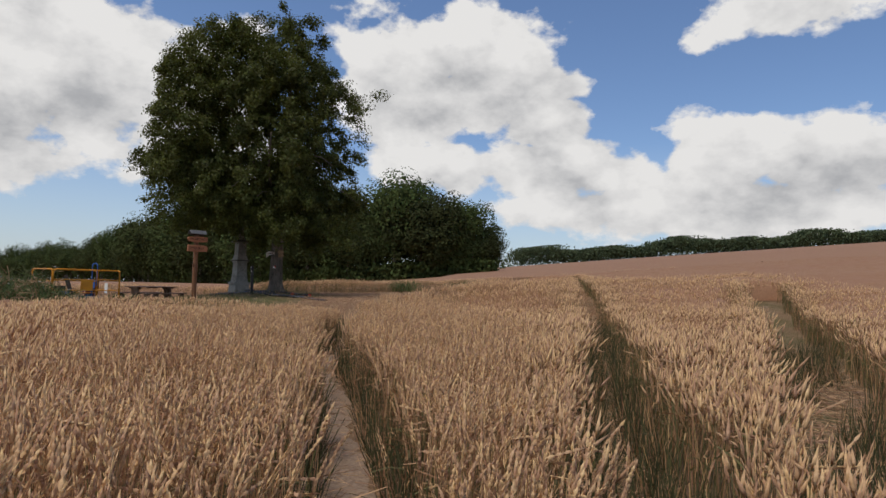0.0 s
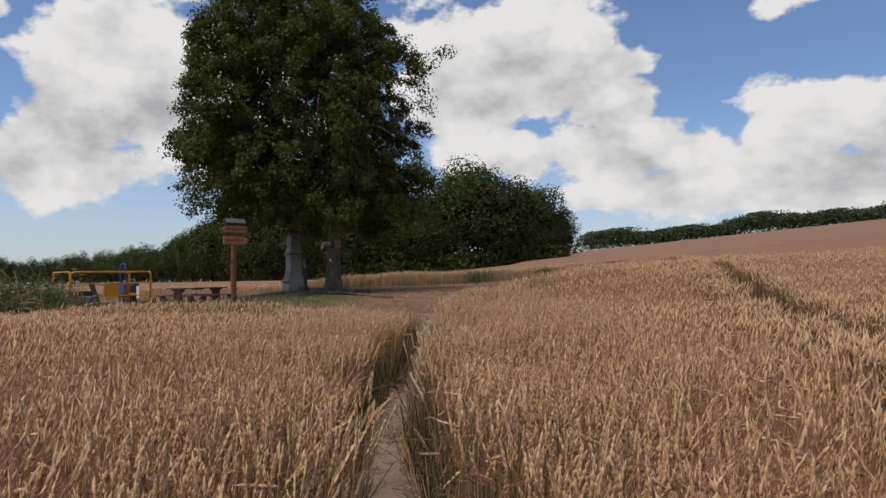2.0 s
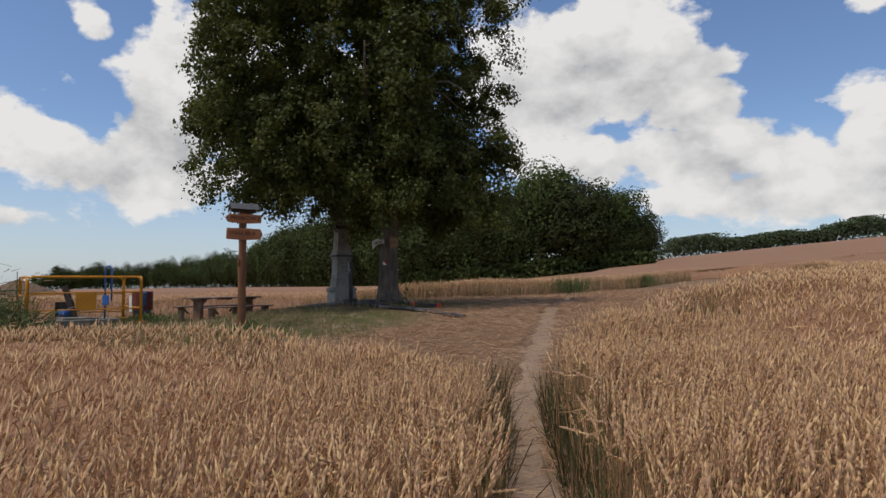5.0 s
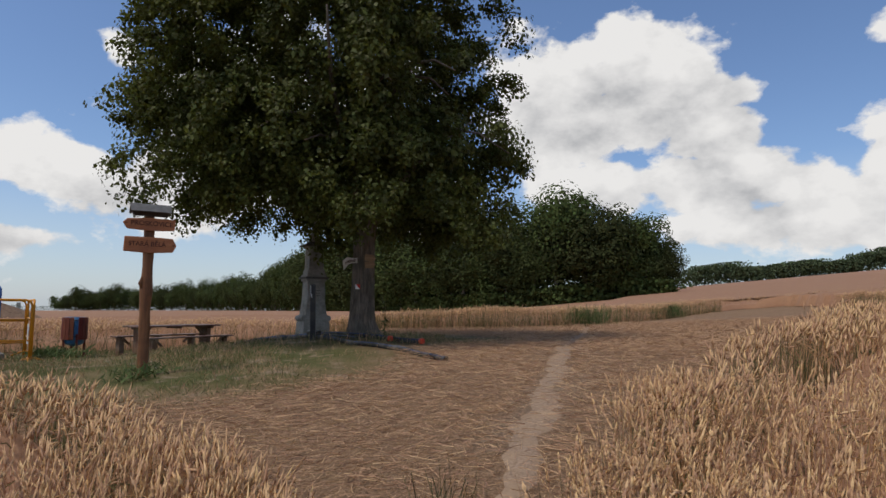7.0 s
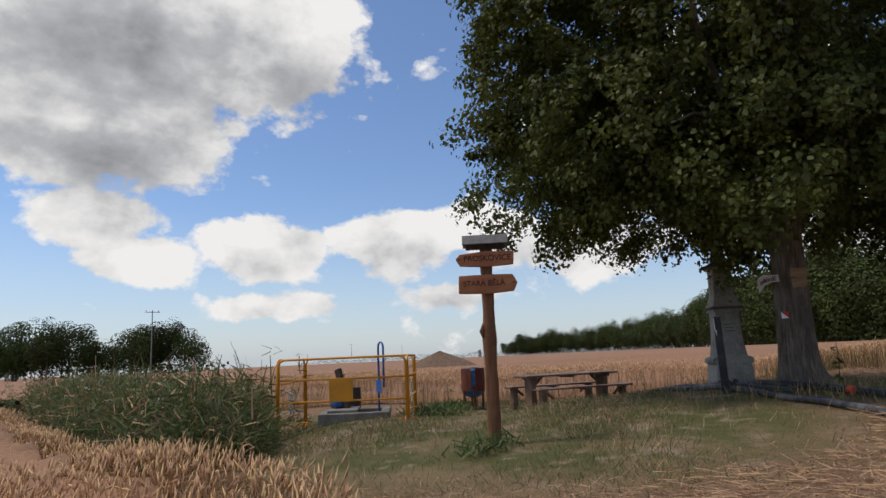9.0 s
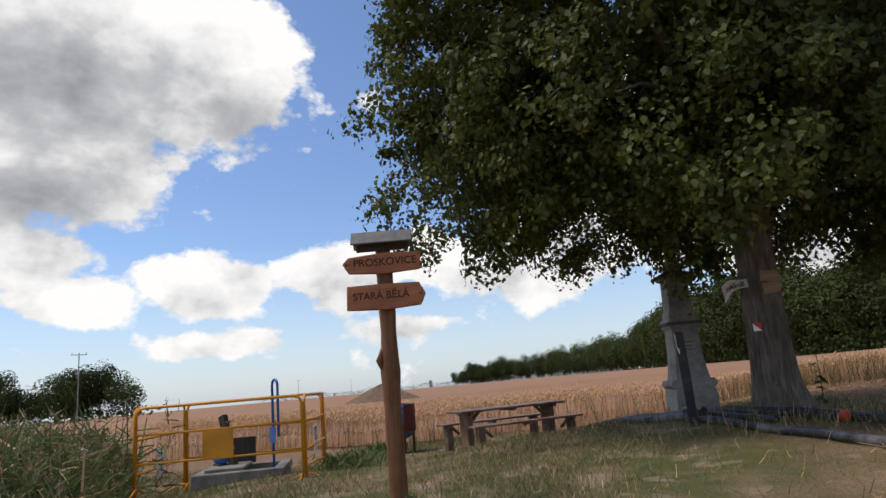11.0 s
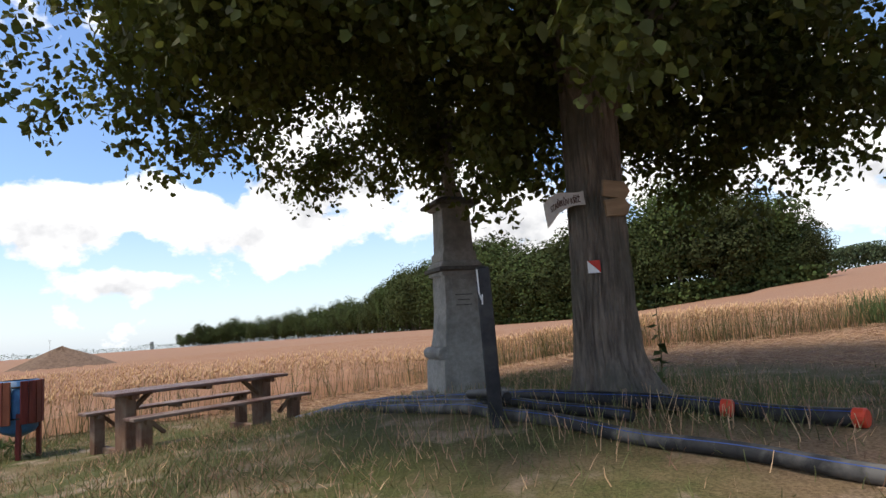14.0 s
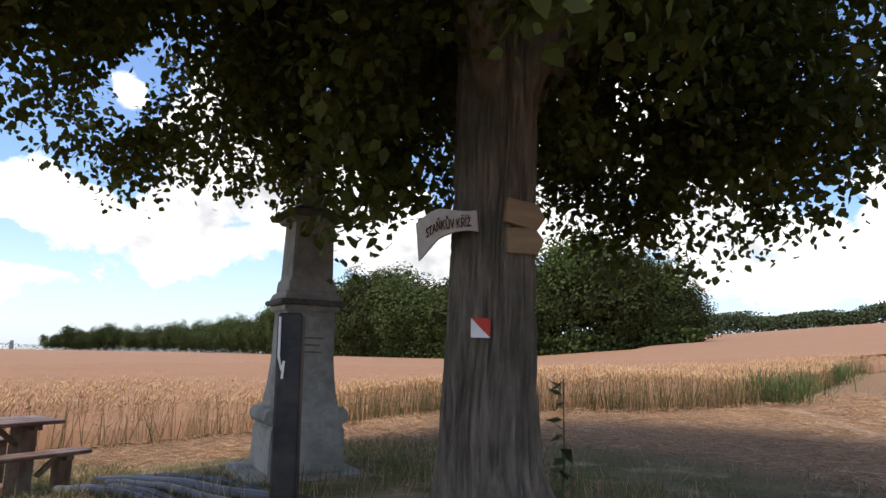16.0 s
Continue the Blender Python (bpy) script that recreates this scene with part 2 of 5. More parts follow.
def ground_material():
    m = bpy.data.materials.new("ground_cover")
    m.use_nodes = True
    nt = m.node_tree
    p = nt.nodes["Principled BSDF"]
    tc = nt.nodes.new("ShaderNodeTexCoord").outputs["Object"]

    def nz(scale, detail=6.0, rough=0.6):
        n = node(nt, "ShaderNodeTexNoise", Scale=scale, Detail=detail, Roughness=rough)
        link(nt, tc, n.inputs["Vector"])
        return n.outputs[0]

    def zone(name):
        a = nt.nodes.new("ShaderNodeAttribute")
        a.attribute_name = name
        return a.outputs["Fac"]

    fine, mid, big = nz(45.0), nz(5.0), nz(0.9)
    soil = ramp(nt, fine, [(0.3, (0.145, 0.10, 0.065)), (0.7, (0.29, 0.205, 0.14))])
    dust = ramp(nt, fine, [(0.3, (0.25, 0.185, 0.13)), (0.7, (0.40, 0.31, 0.225))])
    soil = mixc(nt, ramp(nt, mid, [(0.45, (0, 0, 0)), (0.62, (1, 1, 1))]), soil, dust)
    # The darkest stop paints shade into the low spots of the straw.
    straw = ramp(nt, fine, [(0.3, (0.10, 0.055, 0.03)), (0.5, (0.25, 0.15, 0.085)), (0.75, (0.44, 0.285, 0.17))])
    grass = ramp(nt, fine, [(0.3, (0.055, 0.064, 0.022)), (0.7, (0.135, 0.135, 0.052))])
    dry = ramp(nt, fine, [(0.3, (0.17, 0.12, 0.065)), (0.7, (0.26, 0.20, 0.11))])
    grass = mixc(nt, ramp(nt, big, [(0.46, (0, 0, 0)), (0.62, (0.9, 0.9, 0.9))]), grass, dry)
    grass = mixc(nt, ramp(nt, nz(1.7), [(0.54, (0, 0, 0)), (0.66, (0.9, 0.9, 0.9))]), grass, dust)
    gm = mth(nt, "ADD", zone("grass"), mth(nt, "MULTIPLY", mth(nt, "SUBTRACT", mid, 0.5), 1.1), clamp=True)
    sm = mth(nt, "ADD", zone("straw"), mth(nt, "MULTIPLY", mth(nt, "SUBTRACT", mid, 0.5), 0.9), clamp=True)
    col = mixc(nt, sm, soil, straw)
    col = mixc(nt, gm, col, grass)
    link(nt, col, p.inputs["Base Color"])
    p.inputs["Roughness"].default_value = 0.95
    p.inputs["Specular IOR Level"].default_value = 0.1
    bp = node(nt, "ShaderNodeBump", Strength=0.9, Distance=0.03)
    link(nt, mth(nt, "ADD", fine, mth(nt, "MULTIPLY", mid, 2.0)), bp.inputs["Height"])
    link(nt, bp.outputs[0], p.inputs["Normal"])
    return m


M_DUST = material("path_dust", (0.20, 0.135, 0.09), (0.40, 0.295, 0.21), 0.03, 0.95, 0.6, wear=(0.33, 0.235, 0.155), wear_size=0.3, spec=0.1)
M_GROUND = ground_material()


# ---- the lie of the land ----
rng = np.random.default_rng(7)


def soft(v, w):
    return np.logaddexp(0, np.asarray(v, float) / w) * w


def gz(x, y):
    """Height of the ground."""
    x, y = np.asarray(x, float), np.asarray(y, float)
    z = np.interp(y, [-60, -30, -21, -12.8, -10.5, -8, -3.5, 0, 8], [-0.78, -0.70, -0.69, -0.67, -0.42, -0.17, 0.06, 0.02, 0.02])
    z = z - 0.16 * soft(-np.clip(x, -3.7, 40) - 0.3, 0.5) * np.clip((y + 13.5) / 3.5, 0, 1)
    z = z + 0.14 * np.exp(-((x - 2.5) ** 2 + (y + 2.3) ** 2) / 3.0)
    z = z + 0.42 * np.exp(-((x + 3.1) ** 2 + (y + 8.2) ** 2) / 5.0)
    u = 0.94 * (x - 12) + 0.34 * (y + 5)
    z = z + 0.10 * soft(u - 6, 5) - 0.009 * soft(-x - 12, 5)
    far = np.hypot(x, y)
    z = z - 0.10 * soft(u - 520, 60) * 1.0 - 0.004 * soft(far - 700, 100)
    return z + 0.02 * np.sin(x * 1.7 + 0.6 * y) * np.sin(y * 1.3 - 0.4 * x) + 0.012 * np.sin(4.1 * x + 1) * np.sin(3.7 * y)


def g1(x, y):
    return float(gz(x, y))


def trail_x(y):
    return np.interp(y, [-45, -34, -30, -26.5, -23.1, -21.4, -20, -18.6, -16.9, -15, -12.4, -11.4, -9.2, -5.9, -1, 5, 12], [16.5, 13.9, 12.88, 12.0, 11.05, 10.42, 10.0, 9.8, 9.6, 9.2, 8.65, 8.48, 8.28, 7.95, 7.4, 7.0, 6.3])


def left_end(x):
    return np.interp(x, [-60, -10, -2, 1.7, 3.7, 6.7, 8.2, 9.2], [-18, -13.0, -12.1, -11.4, -11.1, -12.4, -13.5, -15.8])


def right_start(y):
    return np.interp(y, [-45, -14, -12.7, -10.6, -8.3, 2.5, 10, 20, 32, 34], [3, 3, 9.2, 9.5, 10.4, 15.3, 18, 19, 17, -50])


def far_start(x):
    return np.interp(x, [-300, -60, -14, -7.5, -6.6, -4.6, -3, 0, 3, 6.5, 9, 12, 16], [-150, -30, -6.5, -2.3, -0.6, 5.2, 6.8, 7.2, 8.2, 12.5, 20, 29, 33])


def track_1(y):
    return np.interp(y, [-45, -30, -26.6, -24.0, -19.5, -1.2, 40], [12.6, 13.3, 13.6, 13.9, 14.62, 16.5, 21])


def track_2(y):
    return np.interp(y, [-45, -30, -26, -23.6, -18.1, -1, 40], [13.6, 14.2, 15.2, 16.1, 18.3, 24, 38])


def standing(x, y, grow=0.0):
    """True where the wheat stands; grow moves the edges into the gaps."""
    x, y = np.asarray(x, float), np.asarray(y, float)
    wob = 0.06 * np.sin(2.3 * y) + 0.05 * np.sin(5.1 * y + 1) - grow
    t = trail_x(y)
    left = (x < t - 0.33 - wob) & (y < left_end(x) - wob) & (y < -11)
    gap1 = (np.abs(x - track_1(y)) < 0.35 + wob) & (y < 14)
    gap2 = (np.abs(x - track_2(y)) < 0.62 + wob) & (y < -6)
    right = (x > t + 0.33 + wob) & (x > right_start(y) + wob) & ~((gap1 | gap2) & (y < 36) & (y > -36))
    far = (y > far_start(x) + wob) & (y > -11 - 0.1 * np.abs(x + 10))
    return left | right | far


def in_grass(x, y):
    """How grassy the open ground is, 0 to 1."""
    d = np.minimum.reduce([np.hypot((x + 0.5) / 1.5, (y + 6.5) / 1.15) - 3.6, np.hypot((x + 3.5) / 1.2, y + 2.0) - 3.2, np.hypot((x - 1.5) / 1.3, y + 0.6) - 3.2, np.hypot(x + 7, (y + 9.5) / 0.8) - 4.5])
    return np.clip(0.5 - d * 0.8, 0, 1)


def stuff(name, verts, faces, mats, label, category, face_mats=None, smooth=False):
    me = bpy.data.meshes.new(name)
    verts, faces = np.asarray(verts, np.float32), np.asarray(faces, np.int32)
    k = faces.shape[1]
    me.vertices.add(len(verts))
    me.vertices.foreach_set("co", verts.ravel())
    me.loops.add(faces.size)
    me.loops.foreach_set("vertex_index", faces.ravel())
    me.polygons.add(len(faces))
    me.polygons.foreach_set("loop_start", np.arange(0, faces.size, k, dtype=np.int32))
    for m in mats:
        me.materials.append(m)
    if face_mats is not None:
        me.polygons.foreach_set("material_index", np.asarray(face_mats, np.int32))
    if smooth:
        me.polygons.foreach_set("use_smooth", np.ones(len(faces), bool))
    me.update(calc_edges=True)
    ob = new(name, me)
    return tagged(ob, label, category, kind="stuff") if label else ob


# one sheet of ground out to the horizon, finest round the walk
s = np.linspace(-1, 1, 261)
gx = 4 + 14 * np.sinh(s * 5.6) / np.sinh(1.0) * 1.0
gy = -8 + 14 * np.sinh(s * 5.6) / np.sinh(1.0) * 1.0
GX, GY = np.meshgrid(gx, gy)
n = len(gx)
idx = np.arange(n * n).reshape(n, n)
quads = np.stack([idx[:-1, :-1], idx[:-1, 1:], idx[1:, 1:], idx[1:, :-1]], -1).reshape(-1, 4)
ground = stuff("ground", np.stack([GX.ravel(), GY.ravel(), gz(GX, GY).ravel()], -1), quads, [M_GROUND], "", "", smooth=True)
tagged(ground, "dry earth with trampled straw, worn grass and a footpath", "ground", kind="structure")
for zone_name, value in (("grass", np.maximum(in_grass(GX, GY), 0.6 * (np.abs(GX - track_2(GY)) < 0.7) + 0.5 * (np.abs(GX - track_1(GY)) < 0.4))), ("straw", np.where(np.abs(GX - trail_x(GY)) < 0.2, 0.15, np.where(np.hypot(GX, GY) > 60, 1.0, 0.75)))):
    att = ground.data.attributes.new(zone_name, "FLOAT", "POINT")
    att.data.foreach_set("value", value.ravel().astype(np.float32))

# the mass of the standing wheat, below its ears: a sheet in shade-dark brown
step = 0.2
cx, cy = np.meshgrid(np.arange(-30, 44, step), np.arange(-42, 40, step))


def wheat_sheet(name, xs, ys, top, label):
    X, Y = np.meshgrid(xs, ys)
    ok = standing(X, Y, -0.28) if name == "near" else np.ones(X.shape, bool)
    bumps = (1.0 if name == "near" else 0.3) * 0.05 * np.sin(3.1 * X + 2 * np.sin(1.3 * Y)) * np.sin(2.7 * Y) + rng.normal(0, 0.03 if name == "near" else 0.01, X.shape)
    d = np.where(Y > far_start(X), Y - far_start(X), np.abs(X - trail_x(Y)))
    Z = gz(X, Y) + top + ((0.70 if name == "near" else 0.60) - top) * np.clip((d - 3) / 8, 0, 1) + bumps
    h, w = X.shape
    ind = np.arange(h * w).reshape(h, w)
    q = np.stack([ind[:-1, :-1], ind[:-1, 1:], ind[1:, 1:], ind[1:, :-1]], -1)
    full_cell = ok[:-1, :-1] & ok[:-1, 1:] & ok[1:, 1:] & ok[1:, :-1]
    return X, Y, Z, q[full_cell]


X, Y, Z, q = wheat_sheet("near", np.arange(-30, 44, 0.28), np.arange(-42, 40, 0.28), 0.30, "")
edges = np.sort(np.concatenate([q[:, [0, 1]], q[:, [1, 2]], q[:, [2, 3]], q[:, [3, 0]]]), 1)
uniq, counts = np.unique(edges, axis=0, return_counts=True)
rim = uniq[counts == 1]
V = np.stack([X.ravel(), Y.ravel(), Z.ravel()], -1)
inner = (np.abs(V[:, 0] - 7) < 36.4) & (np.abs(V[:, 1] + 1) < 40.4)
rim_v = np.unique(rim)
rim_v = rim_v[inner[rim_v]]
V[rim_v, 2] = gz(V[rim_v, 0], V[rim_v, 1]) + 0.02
stuff("wheat_stand", V, q, [M_CANOPY], "sheet for the mass of wheat straw below the ears, coloured dark for shade", "wheat")
# the field beyond, out to the woods and the ridge
fx = np.concatenate([np.linspace(-700, -30, 100), np.linspace(-29, 43.8, 90), np.linspace(45, 560, 80)])
fy = np.concatenate([np.linspace(-400, -43, 40), np.linspace(-42, 39.8, 80), np.linspace(41, 620, 110)])
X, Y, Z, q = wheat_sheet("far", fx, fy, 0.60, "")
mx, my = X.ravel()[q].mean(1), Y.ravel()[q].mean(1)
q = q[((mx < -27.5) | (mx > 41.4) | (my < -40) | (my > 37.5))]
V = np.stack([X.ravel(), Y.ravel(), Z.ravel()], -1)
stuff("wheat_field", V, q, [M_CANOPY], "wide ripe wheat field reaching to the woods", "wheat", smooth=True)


# ---- wheat plants ----
def ribbons(base, top, width, bend, seg=2):
    """Thin blades from base to top (n x 3), bent by the vector bend; vertices and quads."""
    n = len(base)
    side = np.cross(top - base, rng.normal(size=(n, 3)))
    side /= np.linalg.norm(side, axis=1)[:, None] + 1e-9
    side *= np.asarray(width).reshape(-1, 1) / 2
    vs = []
    for i in range(seg + 1):
        f = i / seg
        mid = base + (top - base) * f + bend * (f * f - f) * -1
        vs += [mid - side * (1 - 0.5 * f), mid + side * (1 - 0.5 * f)]
    v = np.stack(vs, 1)
    per = 2 * (seg + 1)
    f = np.array([[2 * i, 2 * i + 1, 2 * i + 3, 2 * i + 2] for i in range(seg)])
    return v.reshape(-1, 3), (np.arange(n)[:, None, None] * per + f[None]).reshape(-1, 4)


def frames_of(way):
    way = way / np.linalg.norm(way, axis=1)[:, None]
    a = np.cross(way, rng.normal(size=way.shape))
    a /= np.linalg.norm(a, axis=1)[:, None] + 1e-9
    return way, a, np.cross(way, a)


def ears(base, way, length, kernels):
    """Ears of grain: two zigzag rows of pointed kernels, or one plain spindle where kernels is 0."""
    n = len(base)
    w, a, b = frames_of(way)
    L = length[:, None]
    if kernels == 0:
        r = 0.0105
        ring = [base + w * L * 0.35 + a * r, base + w * L * 0.35 + b * r, base + w * L * 0.35 - a * r, base + w * L * 0.35 - b * r]
        v = np.stack([base, *ring, base + w * L], 1)
        f = np.array([[0, 1, 2], [0, 2, 3], [0, 3, 4], [0, 4, 1], [5, 2, 1], [5, 3, 2], [5, 4, 3], [5, 1, 4]])
        return v.reshape(-1, 3), (np.arange(n)[:, None, None] * 6 + f[None]).reshape(-1, 3)
    vs, fs = [], []
    for k in range(kernels):
        f = k / kernels
        side = a if k % 2 == 0 else -a
        c = base + w * L * f
        out = 0.0062 * (1 - 0.35 * f)
        kl = L * 2.9 / kernels
        root = c
        mid = c + w * kl * 0.45 + side * out
        p1, p2 = mid + b * 0.007, mid - b * 0.007
        p3 = mid - side * out * 0.9
        tip = c + w * kl + side * out * 0.9
        vs += [root, p1, p2, p3, tip]
        o = 5 * k
        fs += [[o, o + 1, o + 2], [o + 4, o + 2, o + 1], [o + 4, o + 1, o + 3], [o + 4, o + 3, o + 2]]
    v = np.stack(vs, 1)
    return v.reshape(-1, 3), (np.arange(n)[:, None, None] * 5 * kernels + np.array(fs)[None]).reshape(-1, 3)


def scatter(x0, x1, y0, y1, density, keep):
    n = int((x1 - x0) * (y1 - y0) * density)
    x, y = rng.uniform(x0, x1, n), rng.uniform(y0, y1, n)
    ok = keep(x, y)
    return x[ok], y[ok]


def wheat_patch(name, x, y, kernels, low, label, stalk=True, green=0.0, scale=1.0):
    n = len(x)
    z = gz(x, y)
    swell = 0.05 * np.sin(0.9 * x + 0.5 * y) + 0.04 * np.sin(2.2 * y - 1.1 * x)
    h = (0.70 + swell + rng.normal(0, 0.055, n)) * scale * (1 - 0.2 * np.clip((y + 18) / 3, 0, 1) * (x < trail_x(y)) * (y < -9))
    lean = rng.normal(0, 0.10, (n, 2)) + np.array([0.05, 0.02])
    base = np.stack([x, y, z + low], -1)
    neck = np.stack([x + lean[:, 0] * h, y + lean[:, 1] * h, z + h], -1)
    bend = np.concatenate([rng.normal(0, 0.03, (n, 2)), np.zeros((n, 1))], 1)
    way = np.concatenate([lean * 2.2 + rng.normal(0, 0.16, (n, 2)), np.full((n, 1), 1.0)], 1)
    droop = rng.random(n) < 0.13
    way[droop, 2] = rng.uniform(-0.3, 0.4, droop.sum())
    way[droop, :2] += rng.normal(0, 0.5, (droop.sum(), 2))
    ev, ef = ears(neck, way, rng.uniform(0.09, 0.15, n) * (1.0 if kernels else 1.15), kernels)
    stuff(name + "_ears", ev, ef, [M_EAR], "ripe golden wheat ears " + label, "wheat")
    if stalk:
        sv, sf = ribbons(base, neck, np.full(n, 0.0055 if kernels else 0.008), bend, 2)
        k = len(sf) // n
        mats = np.repeat((rng.random(n) < green).astype(int), k)
        m = n // 2
        pick = rng.integers(0, n, m)
        lb = base[pick] * 0.45 + neck[pick] * 0.55
        lt = lb + np.concatenate([rng.normal(0, 0.11, (m, 2)), rng.uniform(-0.05, 0.14, (m, 1))], 1)
        lv, lf = ribbons(lb, lt, np.full(m, 0.011), np.concatenate([np.zeros((m, 2)), np.full((m, 1), 0.08)], 1), 2)
        lm = np.repeat((rng.random(m) < green + 0.1).astype(int), 2)
        stuff(name + "_stalks", np.concatenate([sv, lv]), np.concatenate([sf, lf + len(sv)]), [M_STRAW, M_GREENSTALK], "dry wheat stalks and leaves " + label, "wheat", np.concatenate([mats, lm]))


def trail_gap(x, y):
    return np.abs(x - trail_x(y))


near = lambda x, y: standing(x, y) & (trail_gap(x, y) < 2.1) & (y < -10.5)
x, y = scatter(6, 17, -32, -10.5, 420, lambda x, y: near(x, y) & (trail_gap(x, y) < 1.3))
wheat_patch("wheat_by_path", x, y, 8, 0.0, "beside the footpath", green=0.32)
x, y = scatter(5, 19, -32, -10.5, 240, lambda x, y: standing(x, y) & (trail_gap(x, y) >= 1.3) & (trail_gap(x, y) < 2.8) & (y < -10.5))
wheat_patch("wheat_mid", x, y, 5, 0.3, "behind the first rows", green=0.1)
x, y = scatter(-8, 30, -32, 0, 95, lambda x, y: standing(x, y) & (trail_gap(x, y) >= 2.8) & (trail_gap(x, y) < 16) & (x - trail_x(y) < 16) & (y < left_end(np.minimum(x, 9)) + 60 * (x > 8)))
wheat_patch("wheat_far", x, y, 0, 0.42, "farther into the field")
# edges of the standing crop facing the open ground and the wheel tracks
edge = lambda x, y: standing(x, y) & ~standing(x, y, -0.45) & (trail_gap(x, y) > 0.9)
x, y = scatter(-14, 24, -33, 24, 230, lambda x, y: edge(x, y) & ((y > -17) | (x > 13)) & (x < 23))
wheat_patch("wheat_edge", x, y, 0, 0.0, "along the edge of the crop", green=0.72)
x, y = scatter(-26, 30, -4, 34, 30, lambda x, y: standing(x, y) & (y > far_start(x)) & (y < far_start(x) + 14))
wheat_patch("wheat_beyond", x, y, 0, 0.42, "beyond the trampled ground")

# green undergrowth at the foot of the wheat along the path, coloured shade-dark
x, y = scatter(6, 19, -33, -12, 800, lambda x, y: (np.abs(trail_gap(x, y) - 0.34) < 0.15) | (np.abs(np.abs(x - track_1(y)) - 0.22) < 0.15) | ((np.abs(x - track_2(y)) < 0.5) & (np.sin(3 * x) * np.sin(2.1 * y) > 0.15)))
n = len(x)
b = np.stack([x, y, gz(x, y)], -1)
t = b + np.concatenate([rng.normal(0, 0.09, (n, 2)), rng.uniform(0.10, 0.50, (n, 1))], 1)
v, f = ribbons(b, t, rng.uniform(0.005, 0.010, n), np.concatenate([rng.normal(0, 0.04, (n, 2)), np.zeros((n, 1))], 1), 2)
stuff("green_undergrowth", v, f, [M_SHADEBLADE, M_STRAW], "green stems and blades at the foot of the wheat, coloured dark for shade", "grass", np.repeat((rng.random(n) < 0.22).astype(int), 2))

# green late stems along the near edge of the field beyond
x, y = scatter(-9, 13, -2, 31, 200, lambda x, y: (y > far_start(x) - 0.15) & (y < far_start(x) + 0.75) & standing(x, y, 0.3) & (rng.random(len(x)) < np.clip((x + 9) / 7, 0.15, 1)))
n = len(x)
b = np.stack([x, y, gz(x, y)], -1)
t = b + np.concatenate([rng.normal(0, 0.10, (n, 2)), rng.uniform(0.3, 0.86, (n, 1))], 1)
v, f = ribbons(b, t, rng.uniform(0.010, 0.02, n), np.concatenate([rng.normal(0, 0.05, (n, 2)), np.zeros((n, 1))], 1), 2)
stuff("green_margin", v, f, [M_GREENSTALK, M_STRAW], "yellow-green stems along the edge of the wheat", "wheat", np.repeat((rng.random(n) < 0.3).astype(int), 2))

# straw lying on the open ground
x, y = scatter(-7, 19, -32, 16, 400, lambda x, y: ~standing(x, y) & (in_grass(x, y) < 0.35) & (np.hypot(x - 2.6, y + 2.8) > 2.6) & (y < far_start(x) + 0.5) & ((trail_gap(x, y) > 0.14) | (rng.random(len(x)) < 0.25)))
n = len(x)
a = 0.9 + 1.3 * np.sin(0.5 * x + 0.3 * y) + rng.normal(0, 0.9, n)
ln = rng.uniform(0.07, 0.26, n)
b = np.stack([x, y, gz(x, y) + 0.004 + 0.13 * rng.random(n) ** 2], -1)
t = b + np.stack([np.cos(a) * ln, np.sin(a) * ln, rng.normal(0, 0.025, n)], -1)
v, f = ribbons(b, t, rng.uniform(0.004, 0.008, n), np.stack([rng.normal(0, 0.02, n), rng.normal(0, 0.02, n), rng.uniform(-0.01, 0.04, n)], -1), 1)
stuff("lying_straw", v, f, [M_LYING], "flattened pale straw lying on the ground", "straw")

# the trodden footpath
ys = np.arange(-36, 11, 0.12)
half = 0.165 + 0.04 * np.sin(1.9 * ys) + 0.03 * np.sin(5.3 * ys + 1) + 0.02 * np.sin(13 * ys)
cols = np.array([-1.5, -0.8, 0.0, 0.8, 1.5])
PX = trail_x(ys)[:, None] + 0.05 * np.sin(2.7 * ys)[:, None] + half[:, None] * cols
PY = np.repeat(ys[:, None], 5, 1)
PZ = gz(PX, PY) + np.array([-0.03, 0.010, 0.016, 0.010, -0.03]) + rng.normal(0, 0.003, PX.shape)
ind = np.arange(PX.size).reshape(PX.shape)
fp = stuff("footpath", np.stack([PX.ravel(), PY.ravel(), PZ.ravel()], -1), np.stack([ind[:-1, :-1], ind[:-1, 1:], ind[1:, 1:], ind[1:, :-1]], -1).reshape(-1, 4), [M_DUST], "", "", smooth=True)
tagged(fp, "narrow trodden path of pale dusty earth", "footpath", kind="structure")

# grass of the resting place
x, y = scatter(-13, 8, -13, 5, 520, lambda x, y: ~standing(x, y) & (rng.random(len(x)) < in_grass(x, y) * np.clip(0.5 + 0.9 * np.sin(1.1 * x + 0.7 * np.sin(y)) * np.sin(0.9 * y + 0.4), 0.12, 1)))
n = len(x)
b = np.stack([x, y, gz(x, y) - 0.01], -1)
hh = rng.uniform(0.03, 0.13, n) * (1 + 0.8 * (np.hypot(x - 2.4, y + 2) < 2.2))
t = b + np.stack([rng.normal(0, 0.045, n), rng.normal(0, 0.045, n), hh], -1)
v, f = ribbons(b, t, np.full(n, 0.007), np.stack([rng.normal(0, 0.015, n), rng.normal(0, 0.015, n), np.zeros(n)], -1), 2)
stuff("grass", v, f, [M_GRASS, M_LYING], "short worn grass round the table and tree", "grass", np.repeat((rng.random(n) < 0.3).astype(int), 2))


